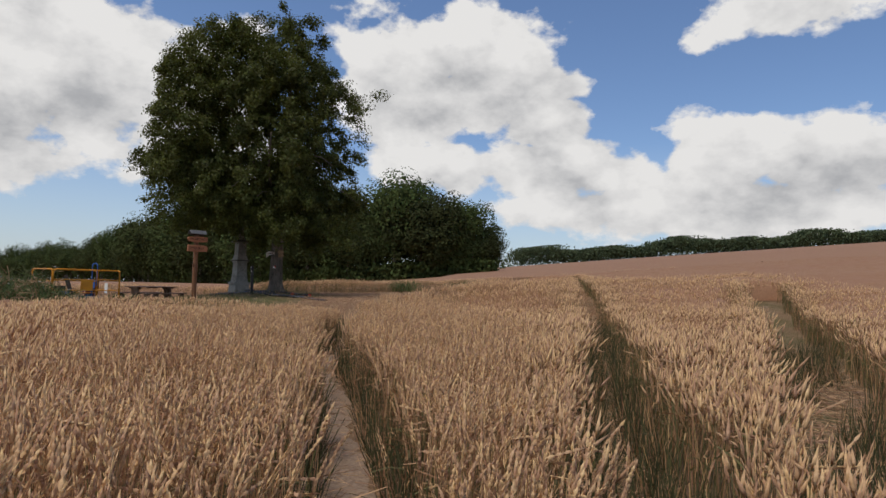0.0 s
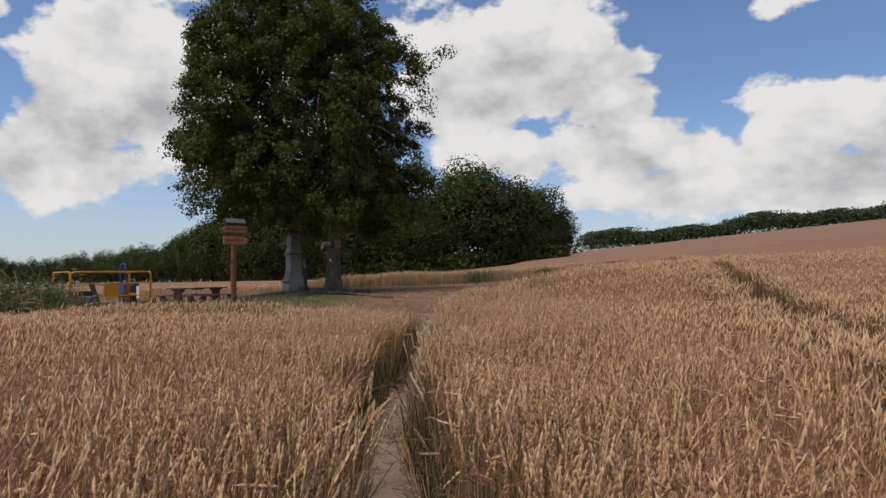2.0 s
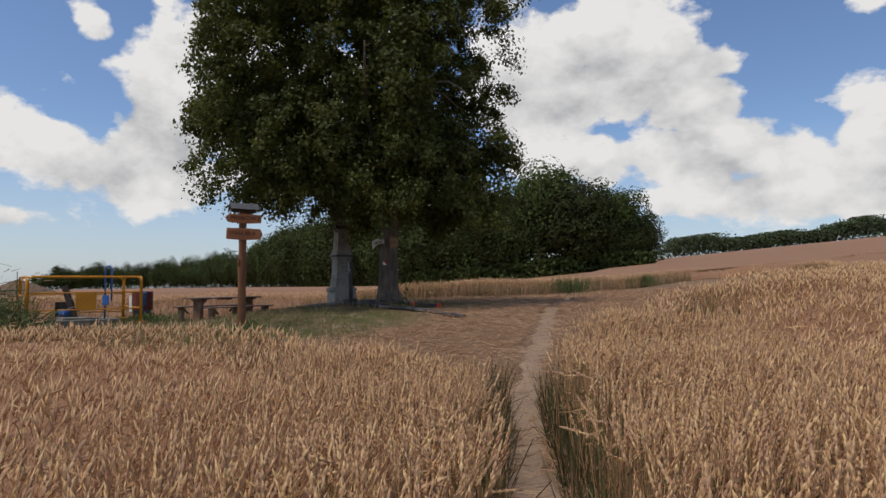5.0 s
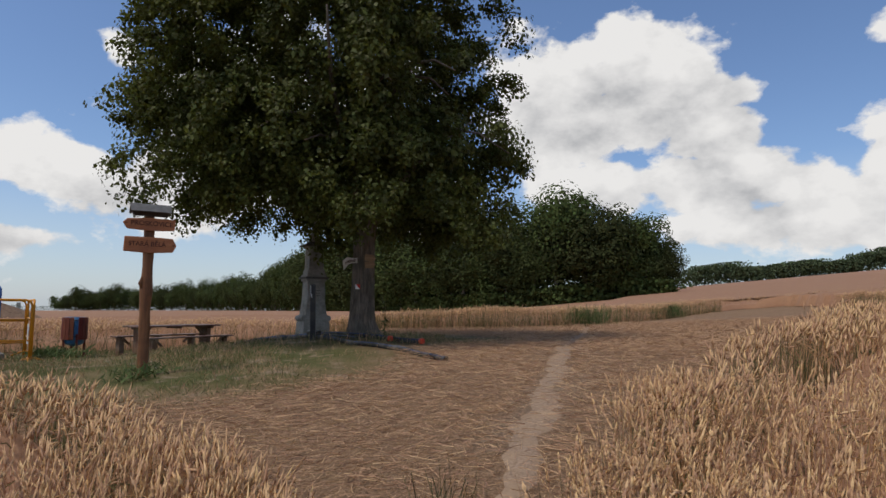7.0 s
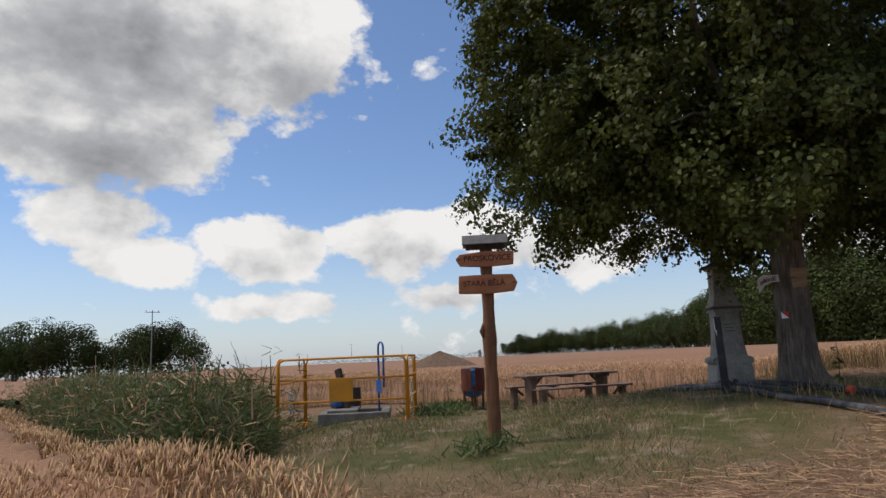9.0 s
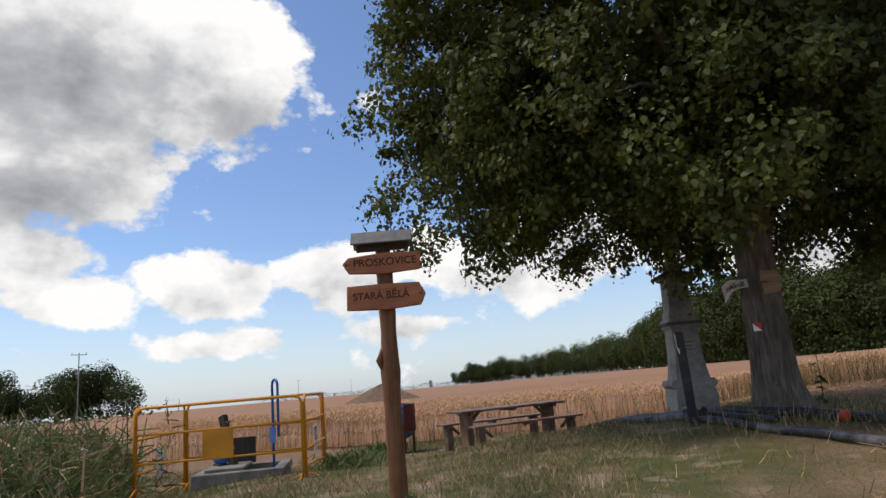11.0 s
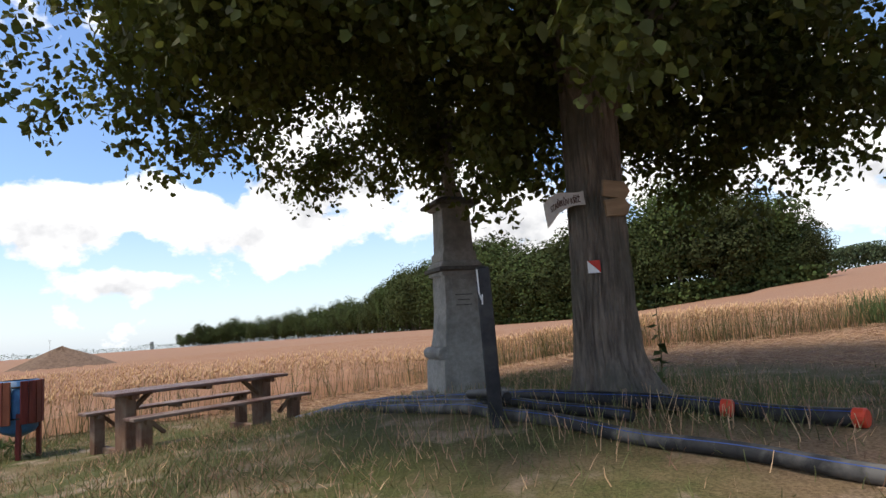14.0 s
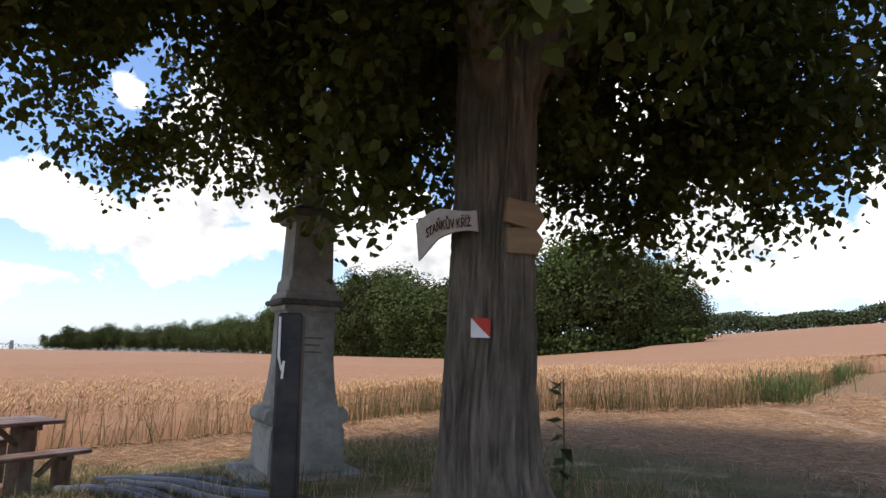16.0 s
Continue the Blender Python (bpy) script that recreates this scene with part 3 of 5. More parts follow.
# ---- building blocks ----
def part(name, bm, material_, parent=None, label="", smooth=False):
    me = bpy.data.meshes.new(name)
    bm.to_mesh(me)
    bm.free()
    if smooth:
        me.polygons.foreach_set("use_smooth", np.ones(len(me.polygons), bool))
    me.materials.append(material_)
    ob = new(name, me)
    if parent:
        ob.parent = parent
    if label:
        ob["label"] = label
    return ob


def thing(name, m, label, category, group="", kind=""):
    ob = new(name)
    ob.matrix_world = m
    ob.empty_display_size = 0.1
    return tagged(ob, label, category, group, kind)


def box(sx, sy, sz, m=None, bevel=0.006, bm=None, top=1.0, segs=1):
    """A bevelled box centred at the origin of m; top narrows its upper face."""
    own = bm or bmesh.new()
    r = bmesh.ops.create_cube(own, size=1.0)
    for v in r["verts"]:
        k = top if v.co.z > 0 else 1.0
        v.co = Vector((v.co.x * sx * k, v.co.y * sy * k, v.co.z * sz))
    if bevel:
        es = list({e for v in r["verts"] for e in v.link_edges})
        out = bmesh.ops.bevel(own, geom=es, offset=bevel, segments=segs, affect="EDGES")
        vs = list({v for f in out["faces"] for v in f.verts} | {v for v in r["verts"] if v.is_valid})
    else:
        vs = r["verts"]
    if m is not None:
        bmesh.ops.transform(own, matrix=m, verts=[v for v in vs if v.is_valid])
    return own


def tube(points, radius, sides=10, bm=None, caps=True, hollow=False):
    """A round bar along points; radius may be a list."""
    own = bm or bmesh.new()
    pts = [Vector(p) for p in points]
    rad = radius if isinstance(radius, (list, tuple)) else [radius] * len(pts)
    rings, up = [], Vector((0.13, 0.21, 0.97))
    for i, p in enumerate(pts):
        d = (pts[min(i + 1, len(pts) - 1)] - pts[max(i - 1, 0)]).normalized()
        a = d.cross(up)
        if a.length < 0.05:
            a = d.cross(Vector((1, 0, 0)))
        a.normalize()
        b = d.cross(a)
        rings.append([own.verts.new(p + (a * math.cos(2 * math.pi * k / sides) + b * math.sin(2 * math.pi * k / sides)) * rad[i]) for k in range(sides)])
    for r0, r1 in zip(rings, rings[1:]):
        for k in range(sides):
            own.faces.new((r0[k], r0[(k + 1) % sides], r1[(k + 1) % sides], r1[k]))
    if caps:
        own.faces.new(list(reversed(rings[0])))
        own.faces.new(rings[-1])
    return own


def plate(outline, thick, bevel=0.004):
    """A board cut to an outline in x and z, its front towards -y."""
    bm = bmesh.new()
    front = [bm.verts.new((x, -thick / 2, z)) for x, z in outline]
    f = bm.faces.new(front)
    r = bmesh.ops.extrude_face_region(bm, geom=[f])
    for v in r["geom"]:
        if isinstance(v, bmesh.types.BMVert):
            v.co.y += thick
    bmesh.ops.recalc_face_normals(bm, faces=bm.faces)
    if bevel:
        bmesh.ops.bevel(bm, geom=list(bm.edges), offset=bevel, segments=1, affect="EDGES")
    return bm


def lettering(text, size, material_, parent, m, name="lettering", squeeze=1.0, depth=0.004):
    cu = bpy.data.curves.new("text", "FONT")
    cu.body, cu.size, cu.extrude, cu.align_x, cu.align_y = text, size, depth, "CENTER", "CENTER"
    cu.offset = size * 0.012
    tmp = bpy.data.objects.new("text", cu)
    scene.collection.objects.link(tmp)
    bpy.context.view_layer.update()
    me = bpy.data.meshes.new_from_object(tmp.evaluated_get(bpy.context.evaluated_depsgraph_get()))
    bpy.data.objects.remove(tmp)
    me.materials.clear()
    me.materials.append(material_)
    ob = new(name, me)
    ob.parent = parent
    ob.matrix_local = m @ pose(0, 0, 0, 90) @ Matrix.Diagonal((squeeze, 1, 1, 1))
    return ob


def turned(x, y, deg, z=None):
    return pose(x, y, g1(x, y) if z is None else z, 0, 0, deg)


# ---- the lime tree ----
TREE = Vector((2.68, -2.26, g1(2.68, -2.26)))


def lime_tree():
    tree = thing("lime_tree", Matrix.Translation(TREE), "old broad lime tree with furrowed trunk and dense dark leaves", "tree")
    r = random.Random(3)
    bm = bmesh.new()
    sides, hs = 220, [-0.15] + [3.0 * (i / 44) ** 1.25 for i in range(45)]
    rings = []
    for h in hs:
        base = 0.288 - 0.024 * h + 0.15 * math.exp(-max(h, 0) * 4.2) + 0.03 * max(0, h - 1.9)
        ring = []
        for k in range(sides):
            a = 2 * math.pi * k / sides
            fl = 1 + math.exp(-max(h, 0) * 3.4) * (0.13 * math.sin(5 * a + 0.8) + 0.22 * math.cos(a + 0.25)) + 0.03 * math.sin(3 * a + h)
            ridge = 0.012 * math.sin(37 * a + 2.6 * math.sin(4.3 * h + 5 * math.sin(3 * a))) + 0.009 * math.sin(59 * a + 3.0 * math.sin(7.1 * h + 4 * math.sin(2 * a + 1)))
            rad = base * fl + ridge
            ring.append(bm.verts.new((math.cos(a) * rad + 0.02 * h, math.sin(a) * rad, h)))
        rings.append(ring)
    for a, b in zip(rings, rings[1:]):
        for k in range(sides):
            bm.faces.new((a[k], a[(k + 1) % sides], b[(k + 1) % sides], b[k]))
    bm.faces.new(rings[-1])
    part("trunk", bm, M_BARK, tree, "grey-brown trunk with deep vertical furrows", smooth=True)
    for k in range(9):
        a = k * 2.4 + 0.4
        up = 6.5 + r.uniform(-1.5, 3.0) if k > 2 else 10.0
        out = r.uniform(2.2, 4.0) if k > 2 else r.uniform(0.4, 1.4)
        pts = []
        for i in range(8):
            f = i / 7
            pts.append((0.06 + math.cos(a + 0.3 * f) * out * f ** 1.2 + 0.1 * r.uniform(-1, 1) * f, math.sin(a + 0.3 * f) * out * f ** 1.2 + 0.1 * r.uniform(-1, 1) * f, 2.35 + (up - 2.35) * f ** 0.85))
        part("limb", tube(pts, [0.135 * (1 - 0.86 * i / 7) for i in range(8)], 10), M_BARK, tree, smooth=True)
    for k in range(16):
        a = k * 2.4 + 1.1
        out, lift = r.uniform(2.4, 3.7), r.uniform(0.4, 1.6)
        z0 = r.uniform(2.9, 5.0)
        pts = [(0.05 + math.cos(a) * out * f, math.sin(a) * out * f, z0 + lift * math.sin(f * 2.6)) for f in (0, 0.2, 0.4, 0.6, 0.8, 1.0)]
        part("branch", tube(pts, [0.09, 0.07, 0.055, 0.04, 0.025, 0.012], 7), M_BARK, tree, smooth=True)
    # crown: leafy sprays hung through an uneven volume
    c = np.random.default_rng(11)
    n = 1500
    way = c.normal(size=(n, 3))
    way /= np.linalg.norm(way, axis=1)[:, None]
    # boughs swell the crown into rounded heads with dark clefts between them
    heads = c.normal(size=(34, 3))
    heads /= np.linalg.norm(heads, axis=1)[:, None]
    gap = np.arccos(np.clip(way @ heads.T, -1, 1))
    swell = c.uniform(0.16, 0.34, 34)
    lob = 0.82 + (swell * np.exp(-((gap / 0.30) ** 2))).max(1)
    depth = 1 - 0.55 * c.random(n) ** 2.2
    way = np.sign(way) * np.abs(way) ** 0.85
    way /= (np.abs(way) ** 2.6).sum(1)[:, None] ** (1 / 2.6)
    cen = way * (lob * depth)[:, None]
    taper = np.where(cen[:, 2] > 0, 1 - 0.24 * np.clip(cen[:, 2], 0, 1.2) ** 1.8, 1 - 0.12 * np.clip(-cen[:, 2], 0, 1))
    pos = np.stack([cen[:, 0] * 4.75 * taper - 1.45, cen[:, 1] * 4.8 * taper - 0.1, 7.3 + np.where(cen[:, 2] > 0, cen[:, 2] * 5.7, cen[:, 2] * 4.8)], -1)
    pos[:, 2] = np.maximum(pos[:, 2], 2.85 + 0.45 * np.sin(2 * np.arctan2(pos[:, 1], pos[:, 0]) + 0.5) + c.uniform(0, 0.5, n))
    inner = np.hypot(pos[:, 0], pos[:, 1]) < 1.7
    pos[inner, 2] = np.maximum(pos[inner, 2], 3.2)
    k = 270
    a, rad = c.uniform(0, 2 * np.pi, k), 4.9 * np.sqrt(c.uniform(0.06, 1, k))
    px, py = np.cos(a) * rad - 0.9, np.sin(a) * rad - 0.1
    floor_z = 2.95 - 0.12 * np.clip(px, -2, 4) + 0.25 * np.sin(2.1 * px + 1.3 * py)
    disc = np.stack([px, py, floor_z + c.uniform(0.0, 2.2, k) + 0.8 * np.clip(1.6 - np.hypot(px, py), 0, 1.6)], -1)
    pos = np.concatenate([pos, disc])
    # hanging skirts of foliage
    m = 190
    a = c.uniform(0, 2 * np.pi, m)
    rad = c.uniform(2.6, 4.6, m)
    skirt = np.stack([np.cos(a) * rad - 0.7, np.sin(a) * rad, 2.6 - 0.09 * np.cos(a) * rad + 0.3 * np.sin(3 * a + 1) + c.uniform(0, 0.9, m)], -1)
    pos = np.concatenate([pos, skirt])
    pos[:, 1] = np.where(pos[:, 1] < 0, pos[:, 1] * np.interp(pos[:, 0], [-3.2, -0.6], [1.02, 0.66]), pos[:, 1])
    # single sprays that stand out of the crown and gaps between its clumps
    wave = np.sin(1.9 * pos[:, 0] + 0.7 * pos[:, 2]) * np.sin(1.7 * pos[:, 1] - 1.1 * pos[:, 2] + 0.6)
    rim = np.linalg.norm((pos - np.array([-0.7, -0.3, 7.0])) / np.array([4.75, 4.75, 5.4]), axis=1) > 0.8
    pos = pos[~(rim & (wave < -0.45))]
    m = 80
    px = c.uniform(0.4, 3.4, m)
    near_side = np.stack([px, c.uniform(-1.5, 2.8, m), 2.45 + 0.18 * (px - 0.5) + c.uniform(0, 2.0, m)], -1)
    hanging = np.stack([c.uniform(-1.5, -0.45, 16), c.uniform(-0.6, 0.8, 16), c.uniform(2.15, 3.2, 16)], -1)
    behind = np.stack([c.uniform(-0.4, 1.9, 80), c.uniform(0.8, 3.7, 80), c.uniform(2.55, 4.7, 80)], -1)
    pos = np.concatenate([pos, near_side, hanging, behind])
    m = 70
    f = c.random(m)
    bough = np.stack([-2.6 - 3.9 * f, 0.2 - 0.8 * f, 5.2 + 1.9 * f - 1.1 * f * f], -1) + c.normal(0, 1, (m, 3)) * np.array([0.5, 0.75, 0.62]) * (1.15 - 0.7 * f)[:, None]
    pos = np.concatenate([pos, bough])

    # fuller heart of the upper crown, thinner foliage towards the open field
    f = c.normal(0, 1, (170, 3)) * np.array([1.7, 1.7, 1.9]) + np.array([-1.3, 0.0, 9.0])
    pos = np.concatenate([pos, f[(f[:, 2] > 6.0) & (f[:, 2] < 12.2)]])
    thin = (pos[:, 0] > 2.0) & (pos[:, 1] < 0.3) & (c.random(len(pos)) < 0.55)
    pos = pos[~thin]

    def leaves(spots, per, small, large, kite):
        total = len(spots) * per
        size = np.repeat(c.uniform(0.22, 0.48, len(spots)), per)
        out = spots - np.array([-0.5, -0.2, 6.5])
        out /= np.linalg.norm(out, axis=1)[:, None]
        drop = out * np.array([1, 1, 0.4]) + c.normal(0, 0.45, (len(spots), 3)) + np.array([0, 0, -0.55])
        drop /= np.linalg.norm(drop, axis=1)[:, None]
        off = c.normal(size=(total, 3))
        off *= (size * 0.9 * c.random(total) ** 0.5 / np.linalg.norm(off, axis=1))[:, None]
        off += np.repeat(drop, per, 0) * (size * 0.95 * c.uniform(-1, 1, total))[:, None]
        p = np.repeat(spots, per, 0) + off
        nrm = c.normal(size=(total, 3)) * 0.6 + np.array([0, 0, 0.7]) + off * 1.6 + np.repeat(out, per, 0) * 0.4
        nrm /= np.linalg.norm(nrm, axis=1)[:, None]
        t1 = np.cross(nrm, c.normal(size=(total, 3)))
        t1 /= np.linalg.norm(t1, axis=1)[:, None]
        t1[:, 2] -= 0.35
        t2 = np.cross(nrm, t1)
        ls = c.uniform(small, large, total)[:, None]
        if kite:
            v = np.stack([p - t1 * ls, p + t2 * ls * 0.75 + nrm * ls * 0.2, p + t1 * ls * 1.1, p - t2 * ls * 0.75 + nrm * ls * 0.2], 1)
            return v.reshape(-1, 3), np.arange(total * 4).reshape(-1, 4)
        v = np.stack([p - t1 * ls, p - t1 * ls * 0.35 + t2 * ls * 0.8 + nrm * ls * 0.18, p + t1 * ls * 0.5 + t2 * ls * 0.5 + nrm * ls * 0.1, p + t1 * ls * 1.1, p + t1 * ls * 0.5 - t2 * ls * 0.5 + nrm * ls * 0.1, p - t1 * ls * 0.35 - t2 * ls * 0.8 + nrm * ls * 0.18], 1)
        f = np.array([[0, 1, 2, 3], [0, 3, 4, 5]])
        return v.reshape(-1, 3), (np.arange(total)[:, None, None] * 6 + f[None]).reshape(-1, 4)

    lowest = pos[:, 2] < 4.0
    v1, f1 = leaves(pos[~lowest], 180, 0.034, 0.058, True)
    v2, f2 = leaves(pos[lowest], 140, 0.029, 0.046, False)
    crown = stuff("crown", np.concatenate([v1, v2]), np.concatenate([f1, f2 + len(v1)]), [M_LEAF], "", "")
    crown.parent = tree
    crown["kind"] = "stuff"
    crown["label"] = "dense crown of heart-shaped green leaves"
    return tree


lime_tree()


# ---- stone wayside cross ----
def stone_cross():
    col = thing("wayside_cross", turned(0.14, -0.24, 49, 0.0) @ Matrix.Diagonal((1.03, 1.03, 1.0, 1)), "weathered grey sandstone wayside cross on a tall stepped pedestal", "wayside cross")

    def block(name, w, z0, z1, mat=M_STONE, top=1.0, bev=0.012, label="", d=None):
        return part(name, box(w, d or w, z1 - z0, pose(0, 0, (z0 + z1) / 2), bev, None, top, 2), mat, col, label)

    block("footing", 1.12, -0.15, 0.07, M_STONE, 0.99, label="flat stone footing slab")
    block("plinth", 0.74, 0.07, 0.50, top=0.96)
    bm = bmesh.new()
    prof = [(0.50, 0.34), (0.56, 0.335), (0.72, 0.295), (0.9, 0.27), (1.15, 0.25), (1.4, 0.243), (1.66, 0.24)]
    rings = [[bm.verts.new((sx * w, sy * w, z)) for sx, sy in ((-1, -1), (1, -1), (1, 1), (-1, 1))] for z, w in prof]
    for a, b in zip(rings, rings[1:]):
        for k in range(4):
            bm.faces.new((a[k], a[(k + 1) % 4], b[(k + 1) % 4], b[k]))
    bm.faces.new(rings[-1])
    bmesh.ops.bevel(bm, geom=[e for e in bm.edges if abs(e.verts[0].co.z - e.verts[1].co.z) > 0.01], offset=0.012, segments=2, affect="EDGES")
    part("shaft", bm, M_STONE, col)
    for s in (-1, 1):
        part("scroll", tube([(s * 0.33, -0.30, 0.60), (s * 0.33, 0.30, 0.60)], 0.085, 16), M_STONE, col, "rolled stone scroll", smooth=False)
    part("panel", box(0.34, 0.012, 0.72, pose(0, -0.252, 1.22, 3, 0, 0), 0.006), M_STONE, col, "sunk inscription panel")
    for i, w in enumerate((0.2, 0.24, 0.17, 0.22)):
        part("inscription_line", box(w, 0.006, 0.014, pose(0, -0.2665 + 0.0035 * i, 1.44 - 0.07 * i, 3, 0, 0), 0.0), M_DARKSTONE, col, "worn dark line of illegible writing")
    block("cornice_bed", 0.56, 1.64, 1.70)
    block("cornice", 0.66, 1.70, 1.755, M_DARKSTONE, 1.0, label="dark weathered cornice")
    block("cornice_top", 0.60, 1.755, 1.84, M_STONE, 0.86)
    block("die_base", 0.49, 1.84, 1.97, M_STONE, 0.95)
    block("die", 0.425, 1.96, 2.58, M_STONE, 0.93)
    block("cap_bed", 0.48, 2.57, 2.62, M_STONE, 1.1)
    block("cap", 0.66, 2.62, 2.675, M_DARKSTONE, 1.0, label="dark projecting cap slab")
    block("cap_slope", 0.60, 2.675, 2.75, M_DARKSTONE, 0.5)
    block("cross_foot", 0.30, 2.74, 2.92, M_STONE, 0.72)
    block("cross_upright", 0.17, 2.90, 4.25, M_STONE, 0.85, d=0.15)
    part("cross_arm", box(0.85, 0.13, 0.16, pose(0, 0, 3.85), 0.012, None, 1.0, 2), M_STONE, col)
    return col


stone_cross()


# ---- signpost ----
def signpost():
    x, y = 1.82, -8.07
    post = thing("signpost", turned(x, y, 52), "varnished wooden signpost with two carved arrow boards and a small roof", "signpost")
    H = 2.52 - g1(x, y)
    g0 = g1(x, y)
    bm = tube([(0.004 * math.sin(7 * i), 0.09 + 0.003 * math.cos(5 * i), -0.2 + (H + 0.18) * i / 15) for i in range(16)], [0.088 - 0.012 * i / 15 + (0.016 if i == 8 else 0.004 * math.sin(3 * i)) for i in range(16)], 18)
    part("post", bm, M_POST, post, "knotty varnished log", smooth=True)
    part("knot", tube([(-0.075, 0.05, 1.36), (-0.098, 0.04, 1.44), (-0.075, 0.05, 1.55)], [0.02, 0.035, 0.012], 8), M_POST, post, smooth=True)

    def board(z, h, left_tip, text, tw, sq):
        out = [(-0.36, -h / 2 - 0.004), (0.0, -h / 2 - 0.018), (0.36, -h / 2 + 0.004), (0.375, h / 2 - 0.004), (0.0, h / 2 + 0.006), (-0.34, h / 2 - 0.012)]
        if left_tip:
            out = [(-0.40, 0.01)] + [(-0.34, -h / 2 + 0.004)] + out[1:5] + [(-0.34, h / 2 - 0.02)]
        else:
            out = [(-0.375, -h / 2), (0.0, -h / 2 - 0.018), (0.35, -h / 2 + 0.008), (0.40, 0.0), (0.34, h / 2 - 0.004), (0.0, h / 2 + 0.004), (-0.365, h / 2)]
        b = part("board", plate(out, 0.045, 0.008), M_BOARD, post, "carved arrow-shaped board, reddish varnish")
        b.matrix_local = pose(0, -0.02, z, 0, 0, 0)
        lettering(text, tw, M_CARVED, b, pose(0.02 if left_tip else -0.035, -0.024, 0.005), squeeze=sq)
        s = -1 if left_tip else 1
        part("arrow", box(0.04, 0.006, 0.006, pose(s * 0.345, -0.0235, 0.0), 0.0, box(0.014, 0.006, 0.02, pose(s * 0.358, -0.0235, 0.0), 0.0)), M_CARVED, b, "carved arrow")
        return b

    board(2.215 - g0, 0.185, True, "PROSKOVICE", 0.105, 1.0)
    board(1.885 - g0, 0.235, False, "STARÁ BĚLÁ", 0.10, 0.98)
    roof = part("roof_plate", box(0.60, 0.02, 0.17, pose(0.0, -0.055, 2.47 - g0, -38, 0, 0), 0.004), M_ROOFTIN, post, "dull grey roof plate")
    part("roof_plate", box(0.60, 0.02, 0.19, pose(0.0, 0.09, 2.47 - g0, 40, 0, 0), 0.004), M_ROOFTIN, post)
    part("roof_board", box(0.52, 0.03, 0.13, pose(0, 0.02, 2.41 - g0), 0.006), M_DARKWOOD, post)
    return post


signpost()


# ---- picnic table ----
def picnic_table():
    cx, cy = -3.57, -1.52
    g0 = g1(cx, cy)
    t = thing("picnic_table", turned(cx, cy, 78), "weathered brown plank picnic table with two attached benches", "picnic table")
    top = 0.372 - g0
    for i, yy in enumerate((-0.27, -0.09, 0.09, 0.27)):
        part("tabletop_plank", box(2.66, 0.172, 0.045, pose(0, yy, top - 0.022, 0.4 * (i - 1.5), 0, 0), 0.008), M_TABLE, t)
    for s in (-1, 1):
        for yy in (0, 1):
            part("bench_plank", box(2.7, 0.145, 0.042, pose(0.02, s * (0.66 + yy * 0.155), top - 0.31), 0.008), M_TABLE, t)
    for x in (-1.05, 1.05):
        part("table_leg", box(0.15, 0.34, top + 0.1, pose(x, 0, (top - 0.05) / 2 - 0.05), 0.015), M_TABLELEG, t, "thick upright leg")
        part("cleat", box(0.09, 0.64, 0.06, pose(x, 0, top - 0.075), 0.006), M_TABLELEG, t)
        part("foot_beam", box(0.10, 1.75, 0.10, pose(x, 0, 0.03), 0.01), M_TABLELEG, t)
        part("table_brace", box(0.05, 0.09, 0.42, pose(x - math.copysign(0.17, x), 0, top - 0.19, 0, math.copysign(-48, x) * -1, 0), 0.005), M_TABLELEG, t, "slanting brace")
        for s in (-1, 1):
            part("bench_leg", box(0.15, 0.16, top - 0.2, pose(x + math.copysign(0.08, x), s * 0.73, (top - 0.34) / 2 - 0.07), 0.012), M_TABLELEG, t)
            part("bench_cleat", box(0.08, 0.30, 0.05, pose(x + math.copysign(0.08, x), s * 0.735, top - 0.355), 0.005), M_TABLELEG, t)
            part("bench_brace", box(0.045, 0.07, 0.30, pose(x - math.copysign(0.07, x), s * 0.73, top - 0.43, 0, math.copysign(48, x), 0), 0.004), M_TABLELEG, t)
    part("batten", box(0.10, 0.60, 0.045, pose(0, 0, top - 0.068), 0.005), M_TABLELEG, t)
    for s in (-1, 1):
        part("bench_batten", box(0.09, 0.28, 0.04, pose(0, s * 0.735, top - 0.352), 0.005), M_TABLELEG, t)
    return t


picnic_table()


